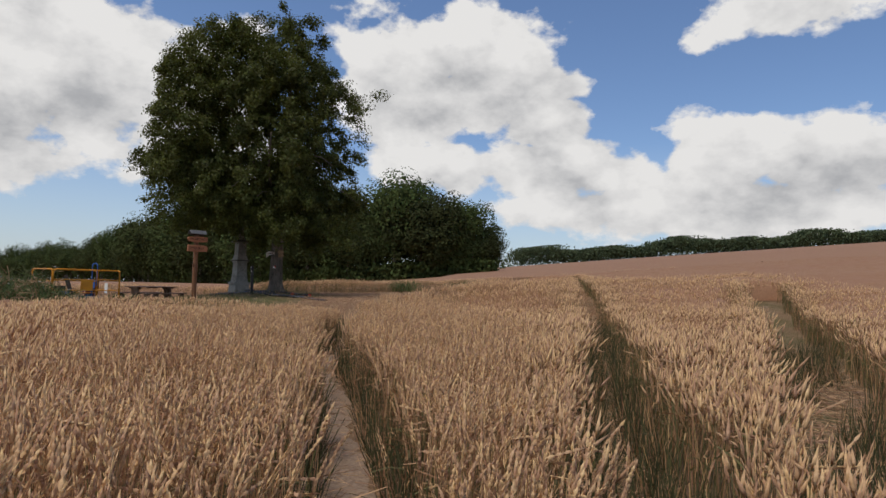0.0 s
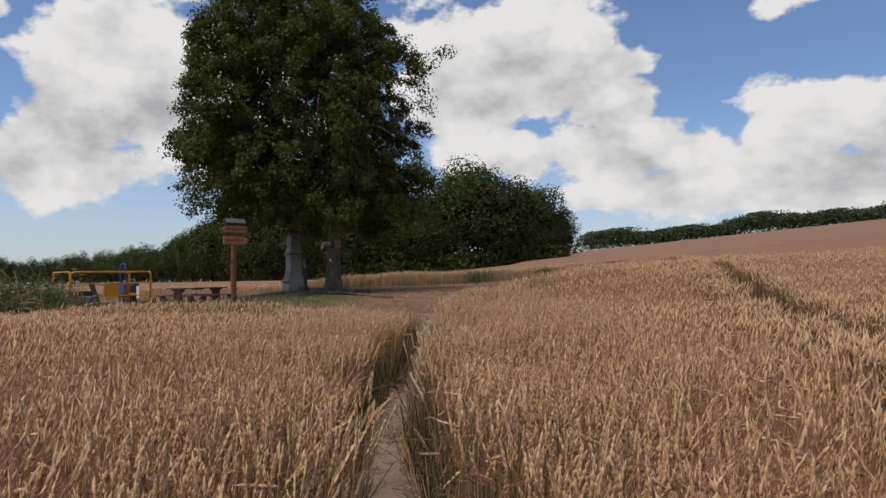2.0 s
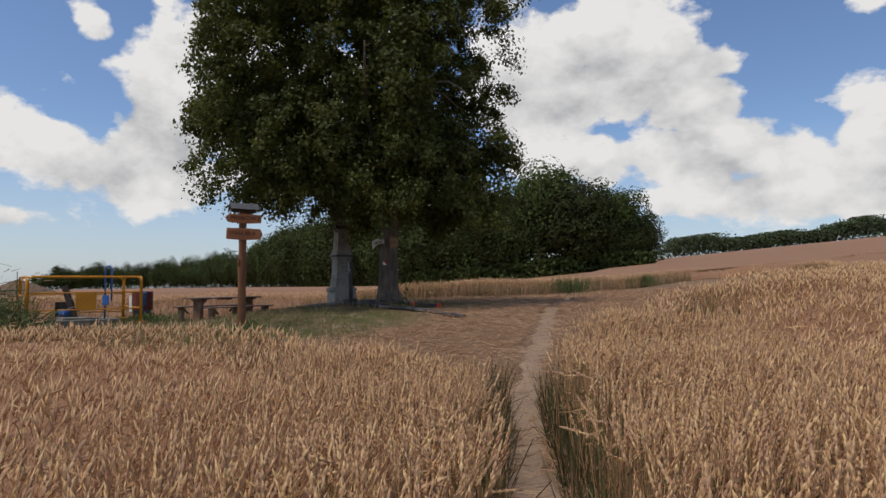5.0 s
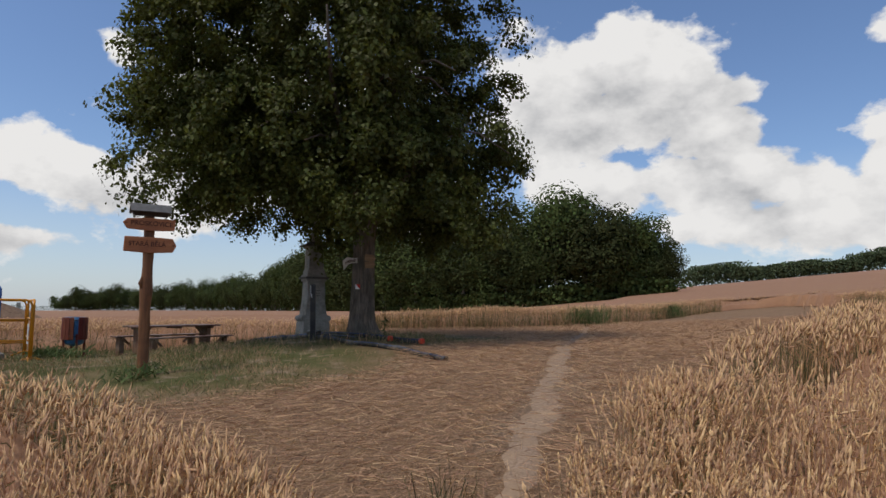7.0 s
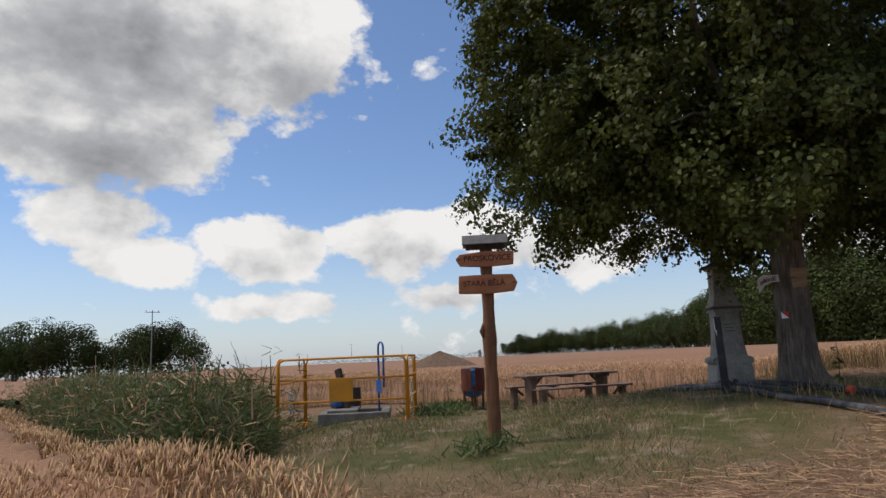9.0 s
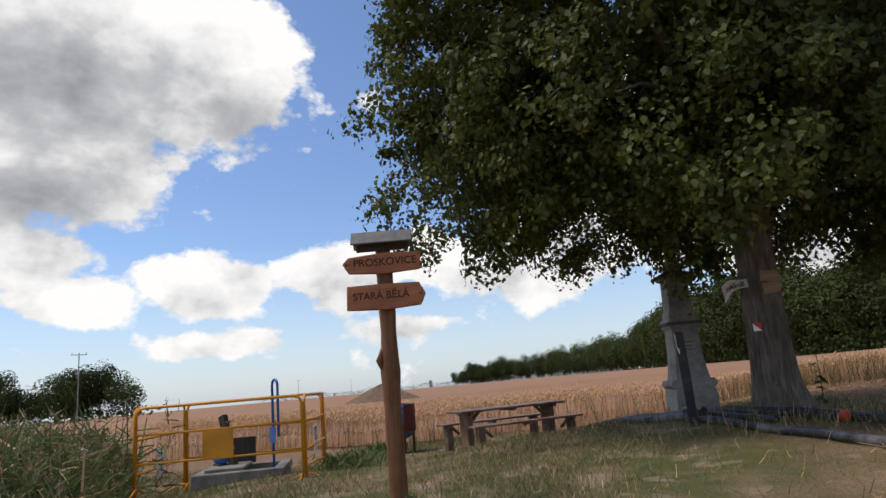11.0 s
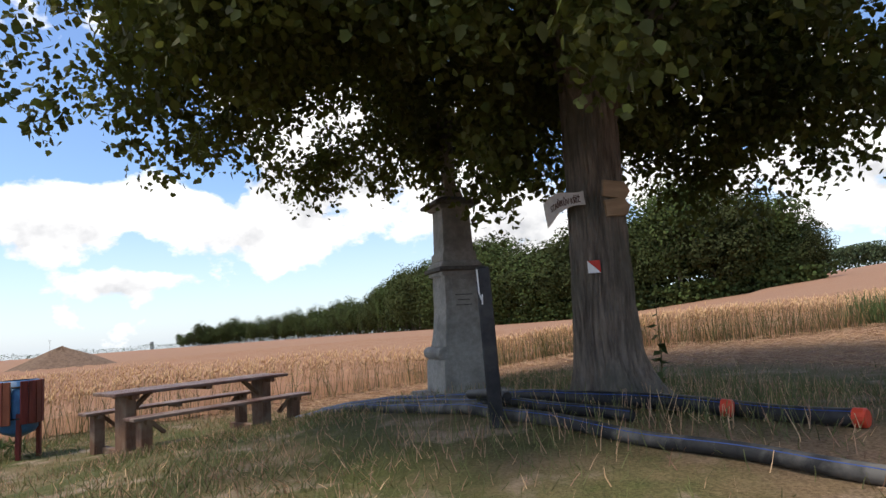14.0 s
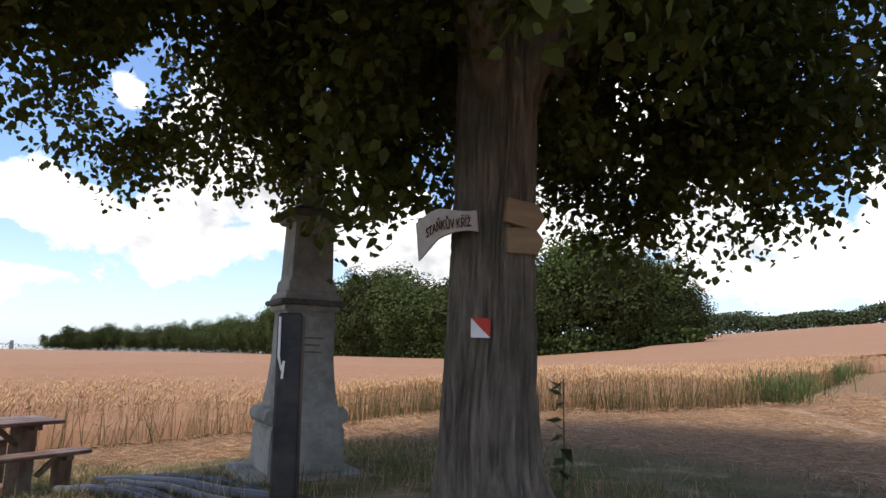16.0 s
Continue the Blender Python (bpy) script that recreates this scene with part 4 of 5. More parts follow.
# ---- litter bin ----
def litter_bin():
    x, y = -5.7, -2.9
    g0 = g1(x, y)
    b = thing("litter_bin", turned(x, y, 35) @ Matrix.Diagonal((1.12, 1.12, 1.0, 1)), "dark red slatted litter bin on legs with blue bag", "litter bin")
    top = 0.577 - g0
    n = 18
    for k in range(n):
        if k == 1:
            continue
        a = 2 * math.pi * k / n
        part("slat", box(0.088, 0.02, 0.60, pose(math.sin(a) * 0.27, -math.cos(a) * 0.27, top - 0.30, 0, 0, math.degrees(a)), 0.004), M_BIN, b)
    for z in (top - 0.08, top - 0.52):
        part("hoop", tube([(math.cos(2 * math.pi * k / 24) * 0.248, math.sin(2 * math.pi * k / 24) * 0.248, z) for k in range(25)], 0.012, 6), M_BLACK, b)
    for a in (0.5, 2.07, 3.64, 5.21):
        part("leg", box(0.05, 0.05, top - 0.35, pose(math.cos(a) * 0.225, math.sin(a) * 0.225, (top - 0.45) / 2 - 0.05), 0.004), M_BIN, b)
    bm = bmesh.new()
    rings = []
    for h, r in ((0.30, 0.05), (0.36, 0.17), (0.42, 0.215), (0.6, 0.225), (top, 0.232), (top + 0.01, 0.2)):
        rings.append([bm.verts.new((math.cos(2 * math.pi * k / 20) * (r + 0.012 * math.sin(5 * k + h * 9)), math.sin(2 * math.pi * k / 20) * (r + 0.012 * math.cos(7 * k)), max(h, 0.02))) for k in range(20)])
    for a, c in zip(rings, rings[1:]):
        for k in range(20):
            bm.faces.new((a[k], a[(k + 1) % 20], c[(k + 1) % 20], c[k]))
    bm.faces.new(list(reversed(rings[0])))
    part("bag", bm, M_BAG, b, "crumpled blue plastic bag", smooth=True)
    return b


litter_bin()


# ---- yellow barriers round the pit ----
def barrier(a, b, panel=None, feet=(0.12, 0.88)):
    ax, ay = a
    bx, by = b
    L = math.hypot(bx - ax, by - ay)
    g0 = g1((ax + bx) / 2, (ay + by) / 2)
    m = pose((ax + bx) / 2, (ay + by) / 2, g0, 0, 0, math.degrees(math.atan2(by - ay, bx - ax)))
    t = thing("barrier", m, "yellow tubular steel site barrier round the pit", "barrier", "barriers round the pit")
    h = 1.0 - g0
    w = L / 2 - 0.03
    rnd = [(-w, 0, 0.0), (-w, 0, h - 0.1), (-w + 0.03, 0, h - 0.03), (-w + 0.1, 0, h), (w - 0.1, 0, h), (w - 0.03, 0, h - 0.03), (w, 0, h - 0.1), (w, 0, 0.0)]
    part("frame", tube(rnd, 0.021, 10), M_YELLOW, t, smooth=True)
    for z in (h * 0.69, h * 0.36):
        part("rail", tube([(-w, 0, z), (w, 0, z)], 0.016, 8), M_YELLOW, t, smooth=True)
    for x in (-w * 0.98, w * 0.98):
        part("foot", tube([(x, -0.26, 0.012), (x, -0.05, 0.1), (x, 0.05, 0.1), (x, 0.26, 0.012)], 0.014, 8), M_YELLOW, t, smooth=True)
    if panel == "blank":
        part("sign_plate", box(0.42, 0.012, 0.35 * h, pose(-0.02, -0.024, h * 0.525), 0.004), M_YELLOW, t, "blank yellow plate")
    if panel == "notice":
        pl = part("sign_plate", box(0.26, 0.012, 0.40, pose(0.12, 0.02, h * 0.42), 0.004), M_WHITE, t, "white notice plate with blue top")
        part("notice_field", box(0.22, 0.004, 0.2, pose(0.12, 0.0105, h * 0.42 + 0.07), 0.0), M_BLUE, pl)
        part("notice_disc", tube([(0.12, 0.009, h * 0.42 + 0.07), (0.12, 0.006, h * 0.42 + 0.07)], 0.07, 20), M_WHITE, pl)
    if panel == "warning":
        pl = part("sign_plate", box(0.42, 0.012, 0.42, pose(0.2, 0.02, h * 0.40), 0.004), M_DARKWOOD, t, "dark plate with a small white sticker")
        part("sticker", box(0.13, 0.004, 0.2, pose(0.22, 0.0105, h * 0.42), 0.0), M_WHITE, pl)
    return t


FENCE = [(-2.8, -9.3), (-1.5, -7.38), (-3.2, -6.2), (-4.5, -8.12)]
barrier(FENCE[0], FENCE[1], "blank")
barrier(FENCE[1], FENCE[2], "notice")
barrier(FENCE[2], FENCE[3], "warning")
barrier(FENCE[3], FENCE[0], "notice")


def pit():
    x, y = -2.95, -7.7
    p = thing("manhole", turned(x, y, 60), "low grey concrete pit ring with an open hatch", "manhole")
    for s in (-1, 1):
        part("kerb", box(1.3, 0.16, 0.30, pose(0, s * 0.5, 0.03), 0.012), M_CONCRETE, p)
        part("kerb_end", box(0.16, 0.84, 0.30, pose(s * 0.57, 0, 0.028), 0.012), M_CONCRETE, p)
    part("lid", box(0.55, 0.84, 0.05, pose(-0.22, 0, 0.20), 0.008), M_CONCRETE, p)
    c = pose(x, y, g1(x, y))
    beam = thing("beam", c @ pose(-0.1, -0.15, 0.14), "dark old timber beam leaning over the pit", "beam")
    part("timber", box(0.13, 0.09, 0.85, pose(-0.15, 0, 0.42, 0, -18, 20), 0.008), M_DARKWOOD, beam)
    for z in (0.3, 0.5, 0.7):
        part("strap", box(0.14, 0.1, 0.02, pose(-0.15 + (z - 0.42) * -0.32, 0, z, 0, -18, 20), 0.002), M_STEEL, beam)
    pump = thing("hoop_pipe", c @ pose(0.3, 0.35, 0), "blue bent steel pipe hoop standing in the pit", "pipe")
    hoop = [(0, 0, 0.0), (0, 0, 1.35)] + [(0.1 - 0.1 * math.cos(k * math.pi / 8), 0, 1.35 + 0.1 * math.sin(k * math.pi / 8)) for k in range(1, 9)] + [(0.2, 0, 0.6)]
    part("pipe", tube(hoop, 0.02, 8), M_BLUE, pump, smooth=True)
    part("tag", box(0.2, 0.012, 0.24, pose(0.05, -0.03, 0.62), 0.003), M_BLUE, pump, "small blue plate")
    mot = thing("pump_motor", c @ pose(-0.3, -0.25, 0.225), "small dark blue pump on the pit lid", "pump")
    part("motor", tube([(-0.11, 0, 0.1), (-0.1, 0, 0.1), (0.08, 0, 0.1), (0.11, 0, 0.1)], [0.06, 0.09, 0.09, 0.05], 14), M_BLUE, mot)
    part("base", box(0.24, 0.16, 0.03, pose(0, 0, 0.012), 0.004), M_BLACK, mot)


pit()


# ---- black post, pipes ----
def black_post():
    x, y = 2.1, -3.48
    p = thing("black_post", turned(x, y, 25), "square black plastic marker post, slightly leaning", "post")
    h = 1.42 - g1(x, y)
    part("shaft", box(0.115, 0.115, h + 0.15, pose(-0.012, 0.012, h / 2 - 0.075, -0.8, -1.2, 0), 0.01), M_BLACK, p)
    part("tie", tube([(-0.07, -0.045, h - 0.02), (-0.065, -0.05, h - 0.2), (-0.05, -0.05, h - 0.26), (-0.04, -0.052, h - 0.22), (-0.045, -0.05, h - 0.3)], 0.006, 6), M_WHITE, p, "pale cable tie")


black_post()


def pipe(points, r, cap=None, dusty=False, stripe=True, open_end=True):
    pts = []
    for i in range(len(points) - 1):
        for k in range(8):
            f = k / 8
            pts.append((points[i][0] * (1 - f) + points[i + 1][0] * f, points[i][1] * (1 - f) + points[i + 1][1] * f, points[i][2] * (1 - f) + points[i + 1][2] * f))
    pts.append(points[-1])
    pts = np.array(pts)
    for _ in range(3):
        pts[1:-1] = (pts[:-2] + 2 * pts[1:-1] + pts[2:]) / 4
    world_pts = [Vector((px, py, g1(px, py) + r + pz)) for px, py, pz in pts]
    o = world_pts[0].copy()
    t = thing("pipe", Matrix.Translation(o), "long black plastic water pipe with blue stripe lying on grass", "pipe", "pipes lying by the tree")
    loc = [q - o for q in world_pts]
    part("tube", tube(loc, r, 16, caps=False), M_DUSTYPIPE if dusty else M_BLACK, t, smooth=True)
    if stripe:
        for sgn, ang in ((1, 48),):
            line = []
            for i, q in enumerate(loc):
                d = (loc[min(i + 1, len(loc) - 1)] - loc[max(i - 1, 0)]).normalized()
                side = Vector((d.y, -d.x, 0)).normalized()
                line.append(q + (side * math.cos(radians(ang)) + Vector((0, 0, 1)) * math.sin(radians(ang))) * (r - 0.002))
            part("stripe", tube(line, 0.0038, 6), M_STRIPE, t, "thin blue stripe")
    d0, d1 = (loc[-1] - loc[-2]).normalized(), loc[-1]
    if cap:
        part("end_cap", tube([d1 - d0 * 0.05, d1 + d0 * 0.02, d1 + d0 * 0.03], [r + 0.004, r + 0.004, r * 0.9], 18), M_CAP, t, "red plastic end cap")
    else:
        # Solid black disc in the end, in place of the shaded hollow.
        part("mouth", tube([d1 - d0 * 0.15, d1 - d0 * 0.001], r * 0.86, 16, caps=True), M_BLACK, t, "black disc for the shade inside the pipe mouth")
    part("back_plug", tube([loc[0], loc[0] + (loc[1] - loc[0]).normalized() * 0.02], r * 0.98, 16), M_BLACK, t)
    return t


pipe([(-1.9, -0.75, 0), (-0.1, -1.55, 0), (1.3, -2.15, 0), (2.4, -2.66, 0.0), (3.72, -2.84, 0.02)], 0.062, cap=True)
pipe([(3.0, -2.64, 0.0), (3.6, -2.64, 0.0), (4.1, -2.82, 0.0), (4.55, -3.02, 0.0)], 0.062, cap=True)
pipe([(-2.2, -0.95, 0), (-0.15, -1.95, 0), (1.1, -2.7, 0), (2.0, -3.28, 0), (2.9, -3.64, 0), (4.0, -4.08, 0), (4.6, -4.4, 0), (6.0, -5.6, 0)], 0.05, dusty=True)
pipe([(-1.5, -1.0, 0), (0.3, -1.85, 0), (1.3, -2.45, 0), (2.2, -2.95, 0), (3.1, -3.26, 0)], 0.048)
pipe([(-1.7, -0.45, 0), (0.1, -1.3, 0), (1.35, -1.95, 0), (2.1, -2.52, 0)], 0.045, dusty=True)
pipe([(-1.2, -1.25, 0), (0.35, -2.08, 0), (1.2, -2.58, 0.0), (1.75, -2.95, 0.0)], 0.04, dusty=True)
pipe([(1.45, -2.62, 0.09), (1.75, -2.85, 0.09), (2.02, -3.06, 0.09)], 0.045, stripe=False)


# ---- plates on the trunk ----
def trunk_plates():
    g0 = TREE.z
    mark = thing("trail_mark", turned(2.74, -2.59, 0, 0) @ pose(0, 0, 1.40, 0, 0, 20), "small square trail marker, white and red triangles", "trail marker")
    part("white_half", plate([(-0.055, -0.055), (0.055, -0.055), (-0.055, 0.055)], 0.008, 0.0), M_WHITE, mark)
    part("red_half", plate([(0.055, -0.053), (0.055, 0.055), (-0.053, 0.055)], 0.008, 0.0), M_RED, mark)
    pl = thing("name_board", pose(2.57, -2.60, 1.99, 0, -6, 8), "pale curved board with carved letters nailed to trunk", "sign")
    bm = bmesh.new()
    cols = 14
    fr, bk = [], []
    for k in range(cols + 1):
        f = k / cols
        x = -0.24 + 0.38 * f
        yb = 0.16 * max(0.0, 0.45 - f) ** 1.2 - 0.01
        zt = 0.10 + 0.02 * math.sin(f * 5) - 0.10 * max(0, 0.4 - f)
        zb = -0.08 - 0.05 * math.sin(f * 3.1 + 2.4) - 0.16 * max(0, 0.35 - f)
        fr.append((bm.verts.new((x, yb, zb)), bm.verts.new((x, yb, zt))))
        bk.append((bm.verts.new((x, yb + 0.03, zb)), bm.verts.new((x, yb + 0.03, zt))))
    for k in range(cols):
        bm.faces.new((fr[k][0], fr[k + 1][0], fr[k + 1][1], fr[k][1]))
        bm.faces.new((bk[k][1], bk[k + 1][1], bk[k + 1][0], bk[k][0]))
        bm.faces.new((fr[k][1], fr[k + 1][1], bk[k + 1][1], bk[k][1]))
        bm.faces.new((bk[k][0], bk[k + 1][0], fr[k + 1][0], fr[k][0]))
    bm.faces.new((fr[0][0], fr[0][1], bk[0][1], bk[0][0]))
    bm.faces.new((fr[-1][1], fr[-1][0], bk[-1][0], bk[-1][1]))
    b = part("board", bm, M_PLAQUE, pl)
    words = lettering("STAŇKŮV KŘÍŽ", 0.078, M_CARVED, b, pose(-0.035, -0.014, 0.012), squeeze=0.52)
    for v in words.data.vertices:
        f = (v.co.x * 0.52 - 0.035 + 0.24) / 0.38
        v.co.z -= 0.16 * max(0.0, 0.45 - f) ** 1.2
        v.co.y -= 0.14 * max(0.0, 0.4 - f)
    for z, w, tilt in ((2.09, 0.28, 6), (1.93, 0.26, -5)):
        rb = thing("small_board", pose(2.95, -2.39, z, 0, tilt, 45), "rough pointed wooden board nailed to the trunk", "sign", "boards on the trunk")
        part("board", plate([(-w / 2, -0.075), (w / 2 - 0.05, -0.085), (w / 2, 0.0), (w / 2 - 0.06, 0.08), (-w / 2, 0.075)], 0.03, 0.005), M_RAWWOOD, rb)


trunk_plates()


# ---- woods, ridge, masts ----
def wood_tree_mesh(seed, cards, wide=1.0):
    c = np.random.default_rng(seed)
    k = 46
    way = c.normal(size=(k, 3))
    way /= np.linalg.norm(way, axis=1)[:, None]
    cen = way * c.uniform(0.35, 0.8, (k, 1)) * np.array([0.38 * wide, 0.38 * wide, 0.47]) + np.array([0, 0, 0.52])
    r = c.uniform(0.09, 0.17, k)
    pick = c.integers(0, k, cards)
    d = c.normal(size=(cards, 3))
    d /= np.linalg.norm(d, axis=1)[:, None]
    p = cen[pick] + d * r[pick][:, None]
    nrm = d + np.array([0, 0, 0.3]) + c.normal(0, 0.3, (cards, 3))
    nrm /= np.linalg.norm(nrm, axis=1)[:, None]
    t1 = np.cross(nrm, c.normal(size=(cards, 3)))
    t1 /= np.linalg.norm(t1, axis=1)[:, None]
    t2 = np.cross(nrm, t1)
    s = c.uniform(0.009, 0.019, (cards, 1))
    v = np.stack([p - t1 * s, p + t2 * s * 0.7, p + t1 * s, p - t2 * s * 0.7], 1).reshape(-1, 3)
    v[:, 2] = np.maximum(v[:, 2], 0.0)
    return v, np.arange(cards * 4).reshape(-1, 4)


def wood_tree(seed, cards):
    t = thing("tree", Matrix.Identity(4), "leafy deciduous tree at the edge of the wood", "tree", "trees of the wood")
    v, f = wood_tree_mesh(seed, cards)
    crown = stuff("crown", v, f, [M_WOODLEAF], "", "")
    crown.parent = t
    crown["kind"] = "stuff"
    part("trunk", tube([(0, 0, -0.03), (0.004, 0, 0.2), (0, 0.005, 0.5)], [0.022, 0.017, 0.008], 8), M_BARK, t)
    return t


protos = [wood_tree(21 + k, 6000) for k in range(4)]
wr = random.Random(5)
used = set()


def plant(x, y, h, k):
    m = Matrix.Translation((x, y, g1(x, y))) @ Matrix.Rotation(wr.uniform(0, 6.28), 4, "Z") @ Matrix.Diagonal((h * wr.uniform(0.85, 1.25), h * wr.uniform(0.85, 1.25), h * wr.uniform(0.88, 1.16), 1))
    if k not in used:
        used.add(k)
        protos[k].matrix_world = m
        return
    cp = copy_thing(protos[k], Matrix.Identity(4))
    cp.matrix_basis = m


WOOD = [(9, 157, 12), (3, 158, 18), (-7, 158, 23), (-18, 160, 23), (-30, 163, 22), (-42, 168, 23), (-56, 175, 24), (-70, 184, 25), (-85, 195, 26), (-102, 208, 26), (-122, 226, 25), (-145, 246, 24), (-170, 268, 23), (-200, 295, 21), (-235, 325, 19), (-275, 355, 19), (-320, 385, 19), (-365, 410, 19), (-410, 425, 19), (-455, 428, 18), (-478, 420, 17), (-492, 414, 13)]
for i, (wx, wy, wh) in enumerate(WOOD):
    far = math.hypot(wx, wy)
    nx = (WOOD[i + 1][0], WOOD[i + 1][1]) if i + 1 < len(WOOD) else (wx - 40, wy + 5)
    count = max(2, int(math.hypot(nx[0] - wx, nx[1] - wy) / 7)) if far < 330 else 4
    for row in range(2):
        for k in range(count):
            f = k / count
            plant(wx * (1 - f) + nx[0] * f + wr.uniform(-2, 2), wy * (1 - f) + nx[1] * f + row * 7 + wr.uniform(-2, 2), (wh + row * 1.5) * 1.28 * wr.uniform(0.74, 1.08), wr.randrange(4))
plant(-505, 405, 11, 0)
for i in range(16):
    plant(-190 + wr.uniform(-14, 14), -22 + i * 3.4 + wr.uniform(-3, 3), wr.uniform(11, 17), wr.randrange(4))


def forest_strip(name, p0, p1, cards, h, deep, label):
    c = np.random.default_rng(len(name))
    f = c.random(cards)
    x = p0[0] + (p1[0] - p0[0]) * f + c.normal(0, deep, cards)
    y = p0[1] + (p1[1] - p0[1]) * f + c.normal(0, deep, cards)
    L = math.hypot(p1[0] - p0[0], p1[1] - p0[1])
    top = h * (0.62 + 0.26 * np.sin(f * L / 13) * np.sin(f * L / 37 + 1) + 0.16 * np.abs(np.sin(f * L / 6.1)))
    p = np.stack([x, y, gz(x, y) + top * c.random(cards) ** 0.6], -1)
    nrm = c.normal(size=(cards, 3))
    nrm /= np.linalg.norm(nrm, axis=1)[:, None]
    t1 = np.cross(nrm, c.normal(size=(cards, 3)))
    t1 /= np.linalg.norm(t1, axis=1)[:, None]
    t2 = np.cross(nrm, t1)
    s = c.uniform(0.45, 1.0, (cards, 1)) * (0.6 if h < 10 else 1.0)
    v = np.stack([p - t1 * s, p + t2 * s, p + t1 * s, p - t2 * s], 1).reshape(-1, 3)
    return stuff(name, v, np.arange(cards * 4).reshape(-1, 4), [M_FARLEAF], label, "forest")


forest_strip("far_forest", (25, 520), (380, 560), 52000, 17, 6, "long low forest on the far ridge")
forest_strip("far_forest_behind", (380, 560), (900, 430), 24000, 15, 8, "dark forest edge along the horizon")
forest_strip("distant_woods", (-1400, 560), (-900, 1000), 4000, 14, 10, "hazy woods on the flat horizon")


for (ax, ay, ah), (bx, by, bh) in zip(WOOD[:-1], WOOD[1:]):
    forest_strip("wood_margin", (ax, ay + 1), (bx, by + 1), 2600 if ay < 230 else 800, 6.0, 2.4, "shrubby green margin at the foot of the wood").data.materials[0] = M_WOODLEAF
forest_strip("wood_margin", (-188, -30), (-188, 36), 900, 5, 2.6, "shrubby green margin at the foot of the wood").data.materials[0] = M_WOODLEAF


def mast(x, y, h):
    m = thing("power_pole", turned(x, y, 100), "slim grey power pole with a crossarm", "power pole", "power poles")
    part("pole", tube([(0, 0, -0.5), (0, 0, h)], [0.16, 0.10], 8), M_MAST, m)
    part("crossarm", box(3.2, 0.12, 0.14, pose(0, 0, h - 0.3), 0.01), M_MAST, m)
    for xx in (-1.4, 0, 1.4):
        part("insulator", tube([(xx, 0, h - 0.23), (xx, 0, h + 0.15)], 0.07, 8), M_MAST, m)


mast(-150, 12, 15)
mast(-420, 190, 14)
mast(-520, 290, 14)
for q in (0, 40):
    ch = thing("chimney", turned(-2000 - q, 1490 + q * 0.6, 0), "pale tall chimney far on the horizon", "chimney", "chimneys on the horizon")
    part("stack", tube([(0, 0, -20), (0, 0, 32)], [4.5, 3.5], 12), M_MAST, ch)


def earth_heap():
    hx, hy = -30, 12
    bm = bmesh.new()
    n, rr = 26, 9
    rings = []
    for i in range(rr + 1):
        f = i / rr
        ring = []
        for k in range(n):
            a = 2 * math.pi * k / n
            rad = 3.6 * (1 - f) * (1 + 0.12 * math.sin(3 * a + 1) + 0.05 * math.sin(7 * a))
            ring.append(bm.verts.new((rad * 1.3 * math.cos(a), rad * math.sin(a), -0.2 + 2.0 * f ** 0.9 + 0.07 * math.sin(9 * a + 5 * f))))
        rings.append(ring)
    for a, b in zip(rings, rings[1:]):
        for k in range(n):
            bm.faces.new((a[k], a[(k + 1) % n], b[(k + 1) % n], b[k]))
    ob = part("earth_mound", bm, M_EARTH, smooth=True)
    ob.matrix_world = turned(hx, hy, 20)
    tagged(ob, "heap of dug brown earth in the field", "earth heap")


earth_heap()


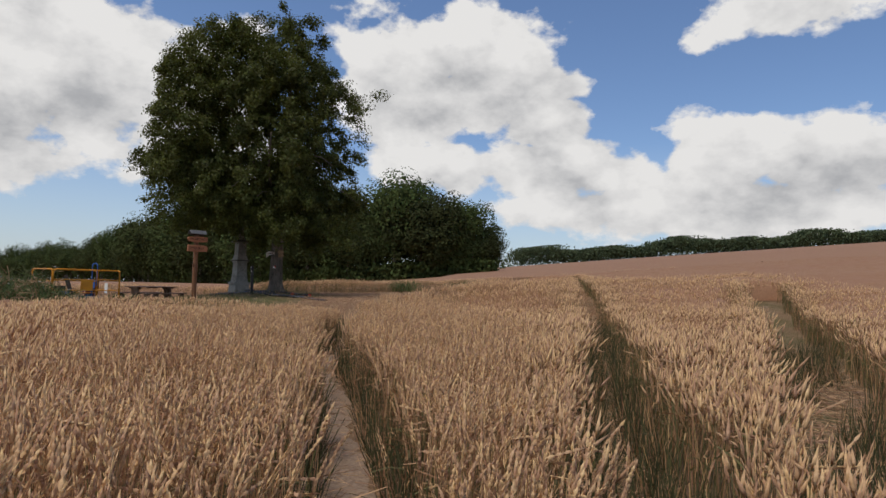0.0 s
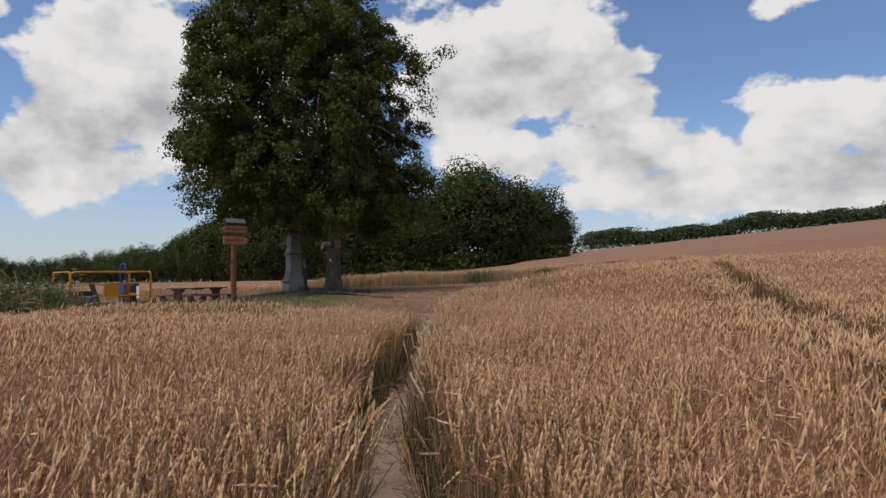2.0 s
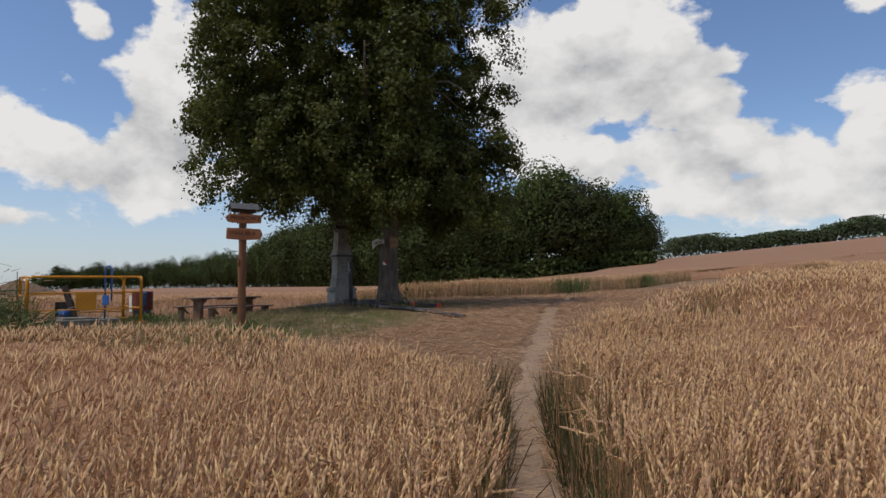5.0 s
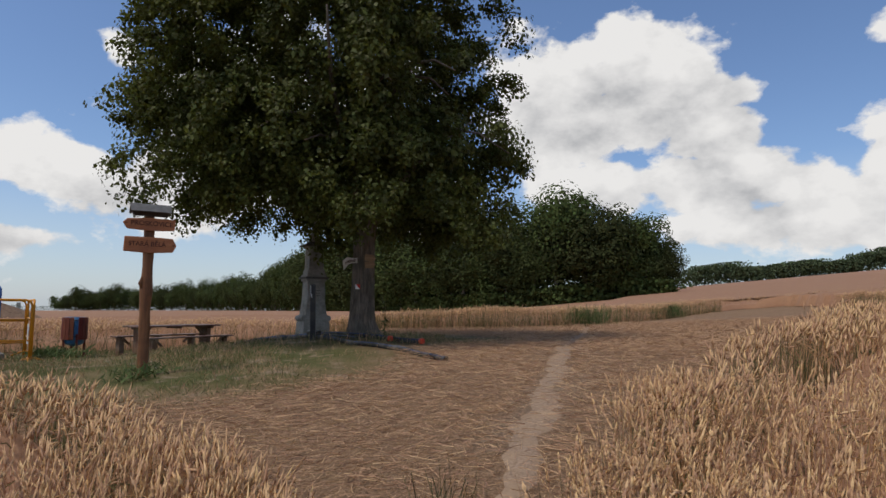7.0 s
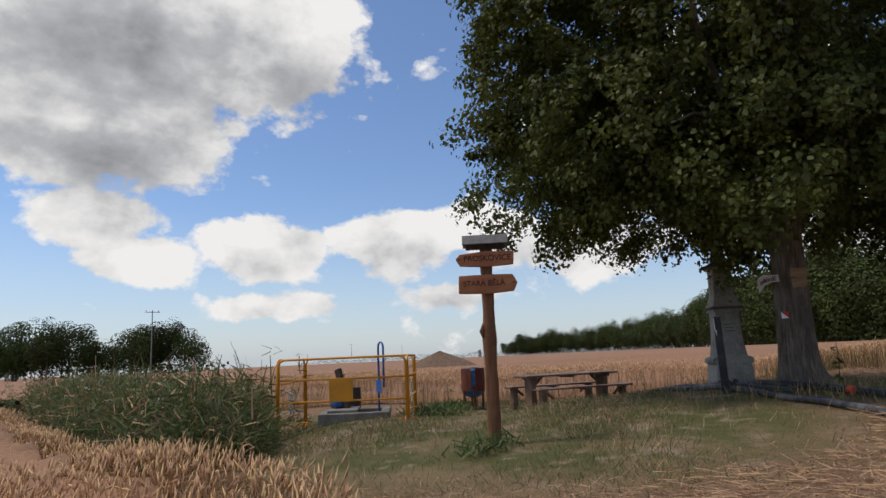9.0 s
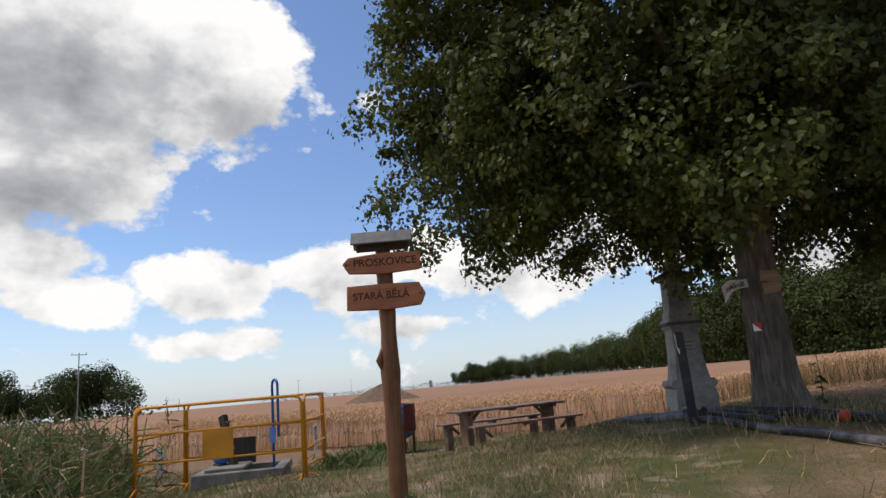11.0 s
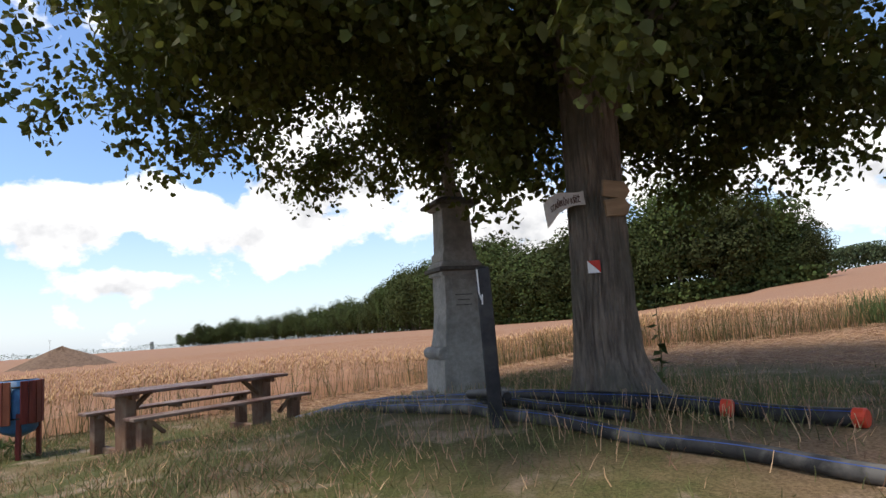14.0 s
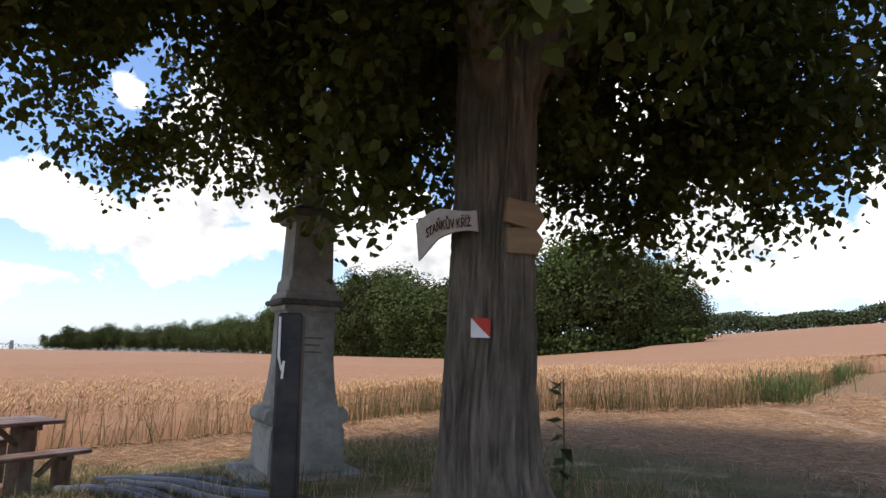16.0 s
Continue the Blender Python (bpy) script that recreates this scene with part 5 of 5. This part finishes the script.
# ---- weeds ----
def weed_bank():
    c = np.random.default_rng(4)
    n = 3000
    x = c.uniform(-30, -1.2, n)
    y = -10.75 + c.normal(0, 1.0, n) - 0.02 * (x + 4)
    ok = (y > left_end(x) + 0.3) & ((x < -3.0) | (y < -9.8)) & (y < -8.4)
    x, y = x[ok], y[ok]
    n = len(x)
    h = np.clip(c.normal(1.3, 0.3, n), 0.4, 2.1) * np.clip((-x - 0.6) / 2.2, 0.35, 1)
    per = 40
    X, Y, H = np.repeat(x, per), np.repeat(y, per), np.repeat(h, per)
    T = len(X)
    f = c.random(T)
    b = np.stack([X + c.normal(0, 0.07, T), Y + c.normal(0, 0.07, T), gz(X, Y) + H * f * 0.85], -1)
    t = b + np.stack([c.normal(0, 0.17, T), c.normal(0, 0.17, T), np.where(c.random(T) < 0.04, c.uniform(0.35, 0.7, T), c.uniform(-0.08, 0.24, T))], -1)
    v, q = ribbons(b, t, c.uniform(0.010, 0.032, T), np.stack([c.normal(0, 0.03, T), c.normal(0, 0.03, T), c.uniform(0, 0.08, T)], -1), 2)
    stuff("weeds", v, q, [M_WEED, M_GRASS, M_LYING], "tall green weeds and nettles beside the pit", "weeds", np.repeat(c.choice(3, T, p=(0.5, 0.33, 0.17)), 2))

    # white umbels above the leaves
    k = 90
    pick = c.integers(0, n, k)
    per = 34
    top = np.stack([x[pick], y[pick], gz(x[pick], y[pick]) + h[pick] * c.uniform(0.8, 1.15, k)], -1)
    p = np.repeat(top, per, 0) + c.normal(0, 1, (k * per, 3)) * np.array([0.045, 0.045, 0.012])
    d = c.normal(0, 0.006, (k * per, 3))
    e = c.normal(0, 0.006, (k * per, 3))
    v = np.stack([p - d, p + e, p + d, p - e], 1).reshape(-1, 3)
    stuff("weed_flowers", v, np.arange(k * per * 4).reshape(-1, 4), [M_WHITE], "small white flower umbels above the weeds", "flowers")


weed_bank()


def weed_tuft(x, y, w, h, label):
    c = np.random.default_rng(int(x * 10) % 97)
    T = int(420 * w)
    X, Y = x + c.normal(0, 0.35 * w, T), y + c.normal(0, 0.3, T)
    b = np.stack([X, Y, gz(X, Y) + c.random(T) * h * 0.5], -1)
    t = b + np.stack([c.normal(0, 0.1, T), c.normal(0, 0.1, T), c.uniform(0.1, 0.5, T) * h], -1)
    v, q = ribbons(b, t, c.uniform(0.012, 0.03, T), np.stack([c.normal(0, 0.03, T), c.normal(0, 0.03, T), c.uniform(0, 0.06, T)], -1), 2)
    stuff("weed_tuft", v, q, [M_WEED], label, "weeds")


weed_tuft(6.3, 12.2, 1.6, 1.1, "dark green weeds at the crop edge")
weed_tuft(9.6, 22.5, 1.6, 1.0, "dark green weeds at the crop edge")
weed_tuft(-2.4, -6.2, 1.0, 0.35, "low green weeds beside the pit")
weed_tuft(2.05, -8.3, 0.35, 0.3, "grass tuft at the foot of the signpost")
weed_tuft(-6.0, -3.3, 0.6, 0.35, "grass tuft under the litter bin")


def sapling():
    c = random.Random(8)
    t = thing("sapling", turned(3.05, -1.75, 0), "small leafy shoot beside the trunk", "plant")
    part("stem", tube([(0, 0, -0.02), (0.03, 0, 0.4), (0.02, 0.03, 0.95)], [0.01, 0.007, 0.003], 6), M_GREENSTALK, t)
    for k in range(22):
        z, a, s = c.uniform(0.15, 0.95), c.uniform(0, 6.28), c.uniform(0.05, 0.09)
        leaf = part("leaf", plate([(0, 0), (s * 0.7, s * 0.5), (s * 1.8, 0), (s * 0.7, -s * 0.5)], 0.002, 0.0), M_WEED, t)
        leaf.matrix_local = pose(0.02, 0.0, z, 0, 0, math.degrees(a)) @ pose(0, 0, 0, 62, c.uniform(-30, 40), 0)
    return t


sapling()
